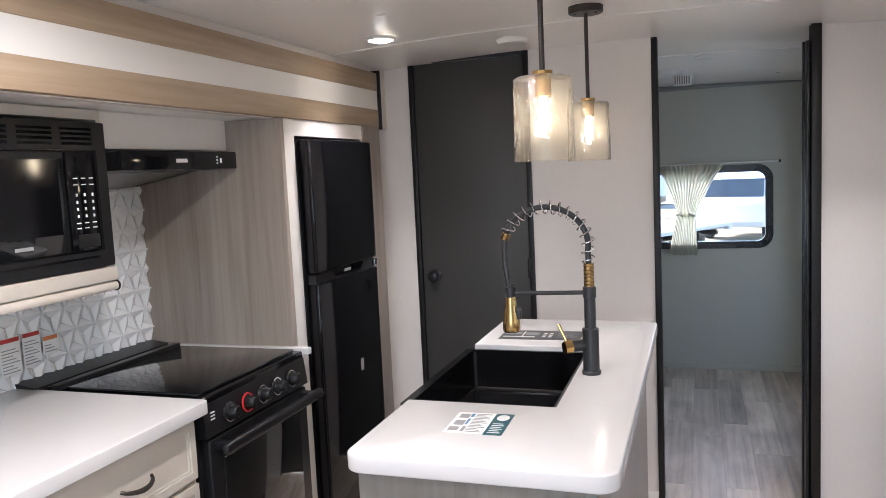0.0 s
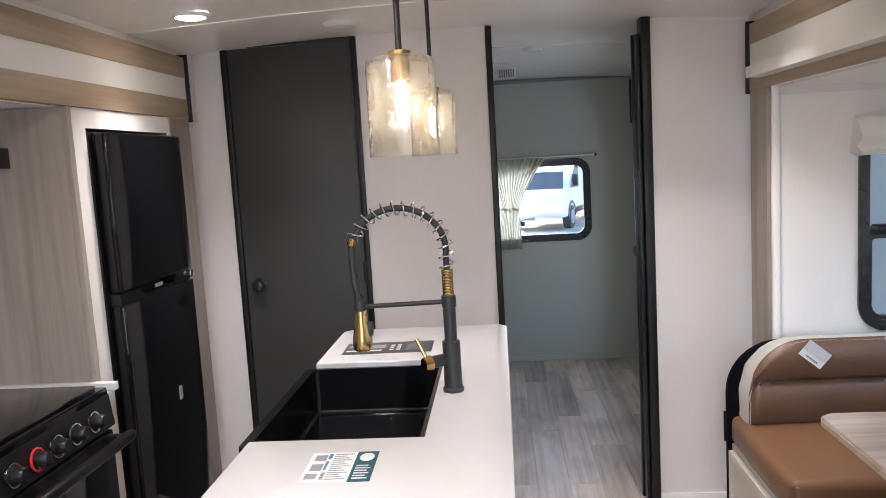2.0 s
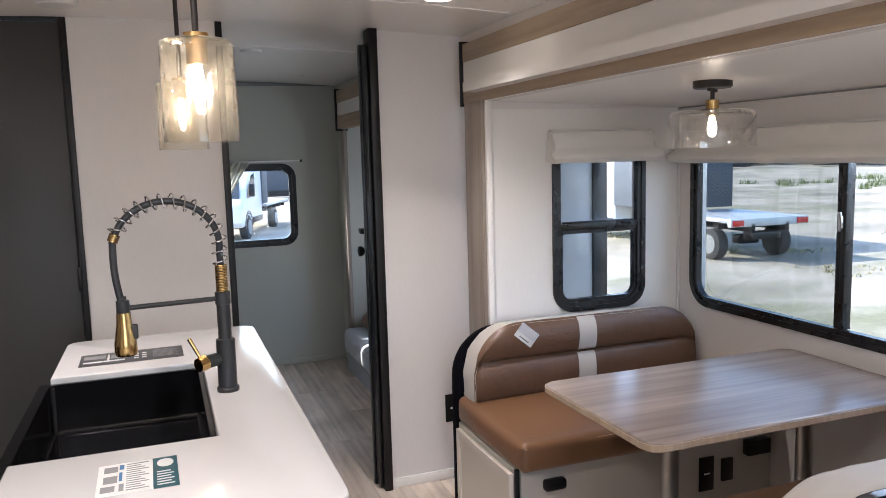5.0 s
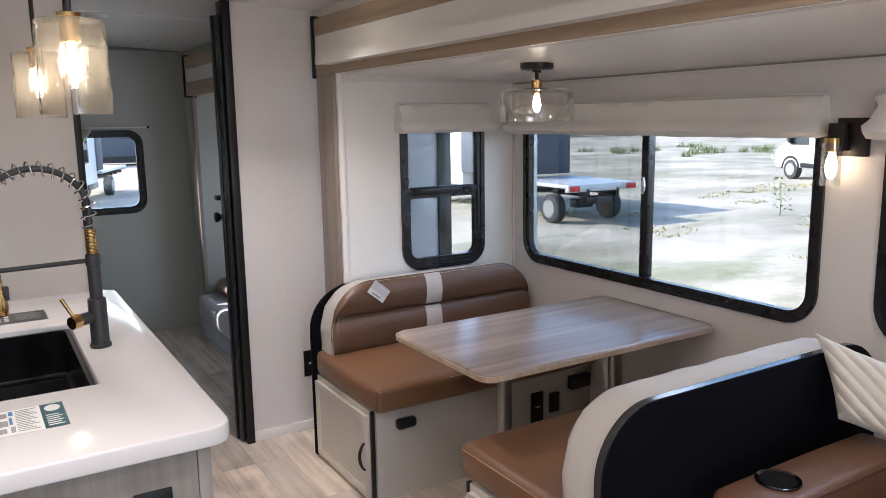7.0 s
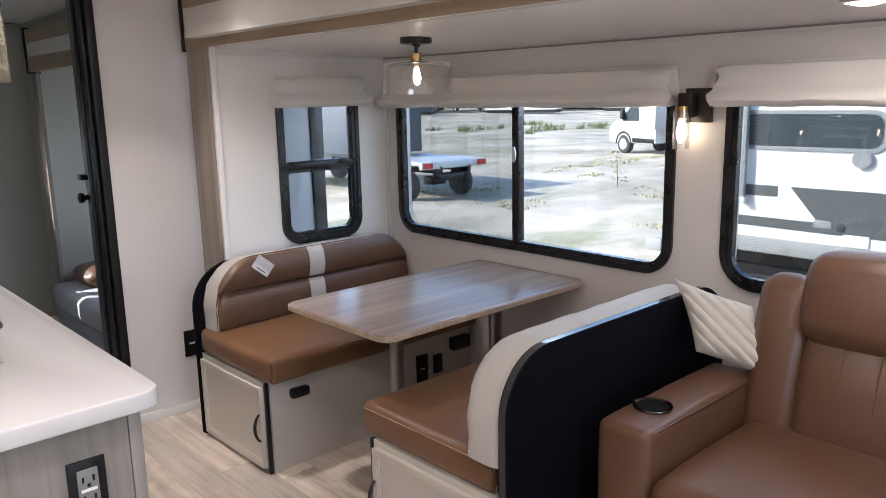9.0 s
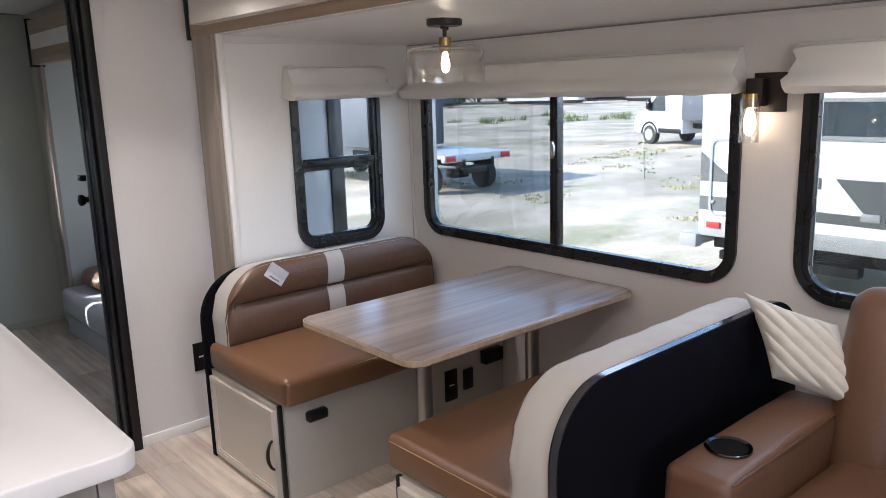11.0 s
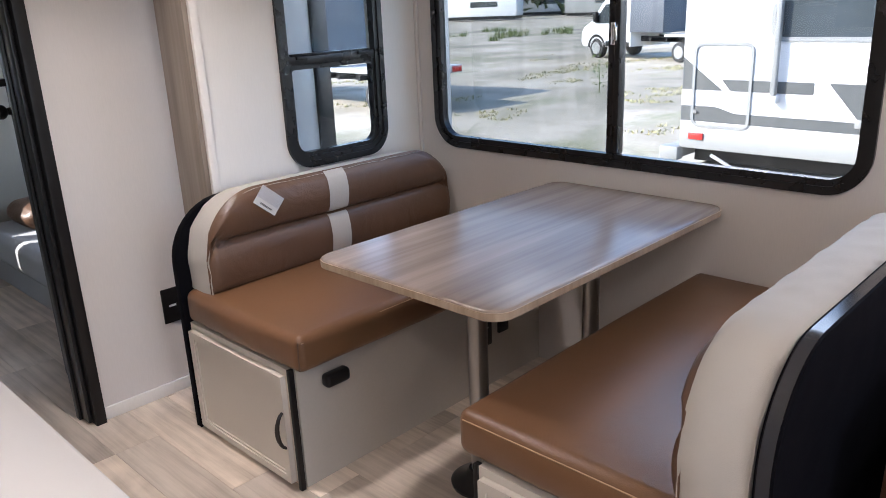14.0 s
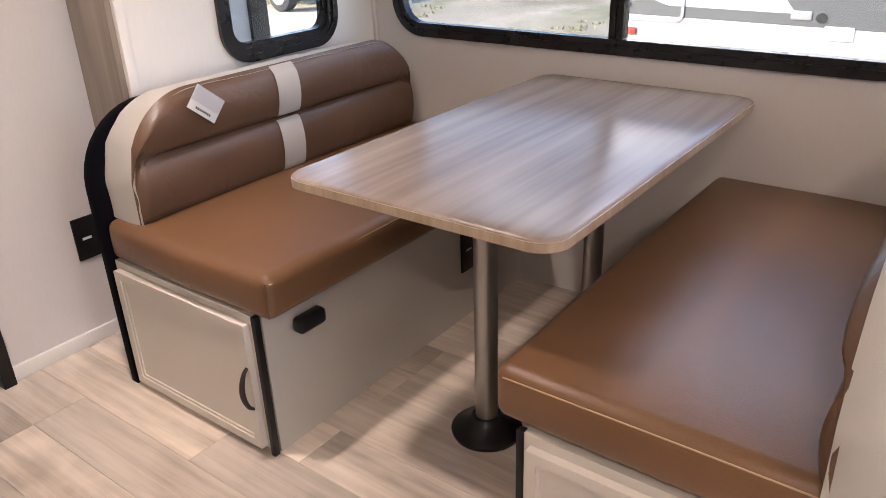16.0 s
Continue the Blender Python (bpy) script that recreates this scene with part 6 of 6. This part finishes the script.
def cutaway_van(x, y, turn, label, tail=-3.4, wheelbase=4.05, cover=0.35):
    """A cab-and-chassis van, its nose towards +y: cab, dark board over the open back, bare frame, lights and wheels."""
    ob = thing("cutaway_van", (0, 0, 0), label, "van", "cab and chassis vans in the lot")
    prof = [(1.05, 0.45), (3.62, 0.40), (3.76, 0.55), (3.74, 0.92), (3.62, 1.10), (3.20, 1.30), (2.50, 2.02), (2.15, 2.24), (1.05, 2.36)]
    part("cab", prism(prof, -0.98, 0.98, "x", 0.05, 3), RVWHITE, ob)
    for sx in (-1, 1):
        part("side_window", prism([(1.95, 1.24), (2.95, 1.24), (2.92, 1.36), (2.38, 1.90), (1.98, 1.96)], sx * 0.982 - 0.004, sx * 0.982 + 0.004, "x"), TINT, ob)
        part("mirror", box(sx * 1.02 - 0.02 * (sx < 0) * 8, 2.72, 1.30, sx * 1.02 + 0.02 * (sx > 0) * 8, 2.86, 1.66, 0.02), BLACKSATIN, ob)
        part("wheel_arch", prism([(2.85 + 0.48 * math.cos(radians(18 * k)), 0.38 + 0.48 * math.sin(radians(18 * k))) for k in range(11)] + [(2.85 - 0.39 * math.cos(radians(18 * k)), 0.38 + 0.39 * math.sin(radians(18 * k))) for k in range(11)], sx * 0.985 - 0.01, sx * 0.985 + 0.01, "x"), BLACKSATIN, ob)
        part("sill", box(sx * 0.985 - 0.015, 1.1, 0.45, sx * 0.985 + 0.015, 2.34, 0.62, 0.005), BLACKSATIN, ob)
        wheel_set(ob, sx * 0.99, 2.85)
        wheel_set(ob, sx * 0.92, 2.85 - wheelbase, 0.33)
        part("tail_light", box(sx * 0.80 - 0.13, tail - 0.03, 0.76, sx * 0.80 + 0.13, tail, 0.88, 0.005), REDLENS, ob, "red tail light")
        part("frame_rail", box(sx * 0.42 - 0.05, tail, 0.62, sx * 0.42 + 0.05, 1.1, 0.80, 0.005), BLACKSATIN, ob)
    part("windscreen", prism([(-0.85, 1.26), (0.85, 1.26), (0.75, 1.95), (-0.75, 1.95)], 0, 0.01, "y"), TINT, ob).matrix_basis = Matrix.Translation((0, 3.32, -0.02)) @ Matrix.Translation((0, 0, 1.26)) @ pose(0, 0, 0, 43, 0, 0) @ Matrix.Translation((0, 0, -1.26))
    part("cover_board", box(-1.02, cover, 0.95, 1.02, 1.06, 2.42, 0.02), COVER, ob, "dark board over the open back")
    part("deck", join(box(-0.96, tail, 0.74, 0.96, tail + 0.12, 0.90, 0.006), box(-0.96, tail + 0.12, 0.82, 0.96, cover - 0.02, 0.90, 0.006)), FRAMEW, ob, "pale flat deck")
    part("crossmembers", join(*[box(-0.9, tail + 0.5 + 0.75 * k, 0.66, 0.9, tail + 0.58 + 0.75 * k, 0.76) for k in range(5)], box(-0.25, 2.85 - wheelbase - 0.15, 0.3, 0.25, 2.85 - wheelbase + 0.15, 0.5, 0.05)), BLACKSATIN, ob)
    part("hitch", box(-0.35, tail + 0.1, 0.45, 0.35, tail + 0.4, 0.6, 0.01), BLACKSATIN, ob)
    ob.matrix_basis = pose(x, y, GZ, 0, 0, turn)
    return ob


cutaway_van(11.6, 16.2, -3, "white cab-and-chassis van seen from behind, dark board on its cab", tail=-3.5, cover=-1.0, wheelbase=5.6)
cutaway_van(25.0, 14.3, -17, "white cab-and-chassis van with a dark back board, across the lot", cover=-0.55)
cutaway_van(-1.7, 16.5, 150, "white cab-and-chassis van parked beyond the bedroom window")
cutaway_van(2.2, 27.0, 160, "white cab-and-chassis van far behind the bedroom window")

TRAILER_MATS = (RVWHITE, RVMID, COVER)
for k, (x, y, w_, l_, h_, t_) in enumerate(((70, 62, 2.5, 9, 2.9, 20), (78, 50, 2.6, 10, 3.0, 10), (60, 72, 2.5, 7, 2.7, 35), (88, 66, 3, 12, 3.4, 25), (50, 80, 2.5, 8, 2.8, 60), (8, 48, 2.5, 9, 2.9, 80), (-6, 44, 2.5, 9, 2.9, 85))):
    far = thing("far_trailer", (0, 0, 0), "trailer parked far across the lot", "trailer", "far trailers")
    part("body", box(-w_ / 2, -l_ / 2, 0.5, w_ / 2, l_ / 2, h_, 0.05), TRAILER_MATS[k % 3], far)
    part("window", join(box(-w_ / 2 - 0.01, -l_ / 4, 1.5, -w_ / 2, l_ / 8, 2.1)), TINT, far)
    part("skirt", box(-w_ / 2 + 0.1, -l_ / 2 + 0.2, 0.15, w_ / 2 - 0.1, l_ / 2 - 0.2, 0.5), BLACKSATIN, far)
    far.matrix_basis = pose(x, y, GZ - 0.0, 0, 0, t_)


def tuft_field(name, n, x0, x1, y0, y1, hmin, hmax, mat, label, seed):
    rnd = random.Random(seed)
    verts, faces = [], []
    for _ in range(n):
        t = rnd.random()
        x, y = rnd.uniform(x0, x1), rnd.uniform(y0, y1)
        if noise.noise(Vector((x * 0.30, y * 0.55, seed))) < 0.22:
            continue
        for _ in range(7):
            a, h, w = rnd.uniform(0, 6.28), rnd.uniform(hmin, hmax), rnd.uniform(0.01, 0.03)
            dx, dy = math.cos(a), math.sin(a)
            px, py, i = x + rnd.gauss(0, 0.08), y + rnd.gauss(0, 0.08), len(verts)
            verts += [(px - dy * w, py + dx * w, GZ), (px + dy * w, py - dx * w, GZ), (px + dx * h * 0.5, py + dy * h * 0.5, GZ + h)]
            faces.append((i, i + 1, i + 2))
    me = bpy.data.meshes.new(name)
    me.from_pydata(verts, [], faces)
    me.materials.append(mat)
    return tagged(new(name, me), label, "grass", kind="stuff")


tuft_field("grass", 2600, 11, 26, 6, 20, 0.02, 0.07, DRYGRASS, "thin dry grass growing through the lot", 3)
tuft_field("grass", 1200, 34, 46, 26, 40, 0.15, 0.5, LEAF, "taller green weeds at the lot's far edge", 4)

wd = thing("weed_sapling", (15.6, 11.2, GZ), "thin yellow-green weed sapling in the lot", "plant")
rnd = random.Random(5)
part("stem", tube([(15.6, 11.2, GZ), (15.62, 11.2, GZ + 0.35), (15.58, 11.22, GZ + 0.8)], [0.012, 0.009, 0.004], 6), LEAF, wd)
lf = bmesh.new()
for k in range(70):
    p = Vector((15.6 + rnd.gauss(0, 0.14), 11.2 + rnd.gauss(0, 0.14), GZ + rnd.uniform(0.15, 0.9)))
    s = rnd.uniform(0.03, 0.06)
    a, b_ = Vector((rnd.gauss(0, 1), rnd.gauss(0, 1), rnd.gauss(0, 0.5))).normalized() * s, Vector((rnd.gauss(0, 1), rnd.gauss(0, 1), rnd.gauss(0, 0.5))).normalized() * s * 0.6
    lf.faces.new([lf.verts.new(p + q) for q in (-a, b_, a, -b_)])
part("leaves", lf, LEAF, wd)

# far tree line
m_, nt_, bs_ = nodes_of("far_foliage")
nt_.links.new(ramp_of(nt_, noise_of(nt_, coords(nt_), 0.8, 6), ((0.35, (0.03, 0.045, 0.02)), (0.65, (0.10, 0.12, 0.05)))), bs_.inputs["Base Color"])
bs_.inputs["Roughness"].default_value = 0.9
rnd = random.Random(11)
verts, faces = [], []
for k in range(2600):
    a = radians(rnd.uniform(-5, 100))
    d = rnd.uniform(105, 125)
    top = 6.5 + 3.5 * noise.noise(Vector((a * 9, 0, 0))) + 1.5 * noise.noise(Vector((a * 40, 3, 0)))
    p = Vector((d * math.cos(a), d * math.sin(a), GZ + top * rnd.random() ** 0.7))
    for _ in range(3):
        q = p + Vector((rnd.gauss(0, 0.8), rnd.gauss(0, 0.8), rnd.gauss(0, 0.6)))
        i = len(verts)
        for _ in range(4):
            verts.append(tuple(q + Vector((rnd.gauss(0, 0.7), rnd.gauss(0, 0.7), rnd.gauss(0, 0.5)))))
        faces += [(i, i + 1, i + 2), (i, i + 2, i + 3)]
me = bpy.data.meshes.new("far_trees")
me.from_pydata(verts, [], faces)
me.materials.append(m_)
tagged(new("far_trees", me), "line of dark green trees beyond the lot", "trees", kind="stuff")
# the end of the bedroom slide-out, seen from the dinette window
struct("trim_slide_flange", join(box(1.735, 3.705, -0.3, 1.815, 3.740, 2.0, 0.004)), BLACKSATIN, "dark slide-out corner flange")
struct("wall_slide_outer", cells("x", 1.702, 1.74, 3.782, 5.75, -0.3, 1.95, [(4.08, 5.02, 0.70, 1.40)]), RVWHITE)
struct("wall_slide_skin", box(1.0, 3.720, -0.3, 1.734, 3.740, 1.99), RVWHITE, "white slide-out outer skin in shade")

# ---- tiles of the splashback ----
tiles = struct("tile_splashback", box(-1.899, 1.0, 0.925, -1.893, 2.533, 1.640), TILEGROUT, "white faceted diamond tiles behind the stove")
S = 0.050
shapes = []
for k in range(3):
    a0, a1 = radians(90 + 120 * k), radians(210 + 120 * k)
    e0, e1 = Vector((math.cos(a0), math.sin(a0))) * S, Vector((math.cos(a1), math.sin(a1))) * S
    quad = [Vector((0, 0)), e0, e0 + e1, e1]
    mid = (e0 + e1) / 2
    bm = bmesh.new()
    # a rhombus with a sharp ridge along its short diagonal, low at its two far tips
    low = [bm.verts.new((-1.8935, *(mid + (q - mid) * 0.972))) for q in quad]
    hi = [bm.verts.new((h, *(mid + (q - mid) * 0.945))) for q, h in zip(quad, (-1.8910, -1.8820, -1.8910, -1.8730))]
    for i in range(4):
        bm.faces.new((low[i], low[(i + 1) % 4], hi[(i + 1) % 4], hi[i]))
    bm.faces.new((hi[0], hi[1], hi[3])), bm.faces.new((hi[1], hi[2], hi[3]))
    shapes.append(link("tile", bm, TILE, (0, 0, 0), 5))
for i in range(0, 11):
    for j in range(0, 11):
        cy, cz = 1.76 + math.sqrt(3) * S * (i + 0.5 * (j % 2)), 0.935 + 1.5 * S * j
        if cy > 2.56 or cz > 1.66:
            continue
        for me in shapes:
            ob = new("tile", me)
            ob.location = (0, cy, cz)
            ob.parent = tiles

# ---- floor planks ----
floor = struct("floor", box(-1.95, -2.2, -0.06, 1.98, 5.95, -0.008), GROUT, "greige wood-look vinyl plank floor")
rnd = random.Random(2)
PW, PL = 0.148, 0.92
def plank_mesh(length):
    return link("plank", box(-PW / 2 + 0.0003, -length / 2 + 0.0003, -0.007, PW / 2 - 0.0003, length / 2 - 0.0003, 0.0, 0.0007, 1), PLANK, (0, 0, 0))
cut = {}
x = -1.771
while x < 1.93:
    y = -2.19 - rnd.choice((0.0, 0.23, 0.46, 0.69))
    while y < 5.92:
        a, b = max(y, -2.19), min(y + PL, 5.92)
        if b - a > 0.05:
            key = round(b - a, 3)
            if key not in cut:
                cut[key] = plank_mesh(b - a)
            me = cut[key]
            ob = new("plank", me)
            ob.location, ob.parent = (x, (a + b) / 2, 0), floor
        y += PL
    x += PW
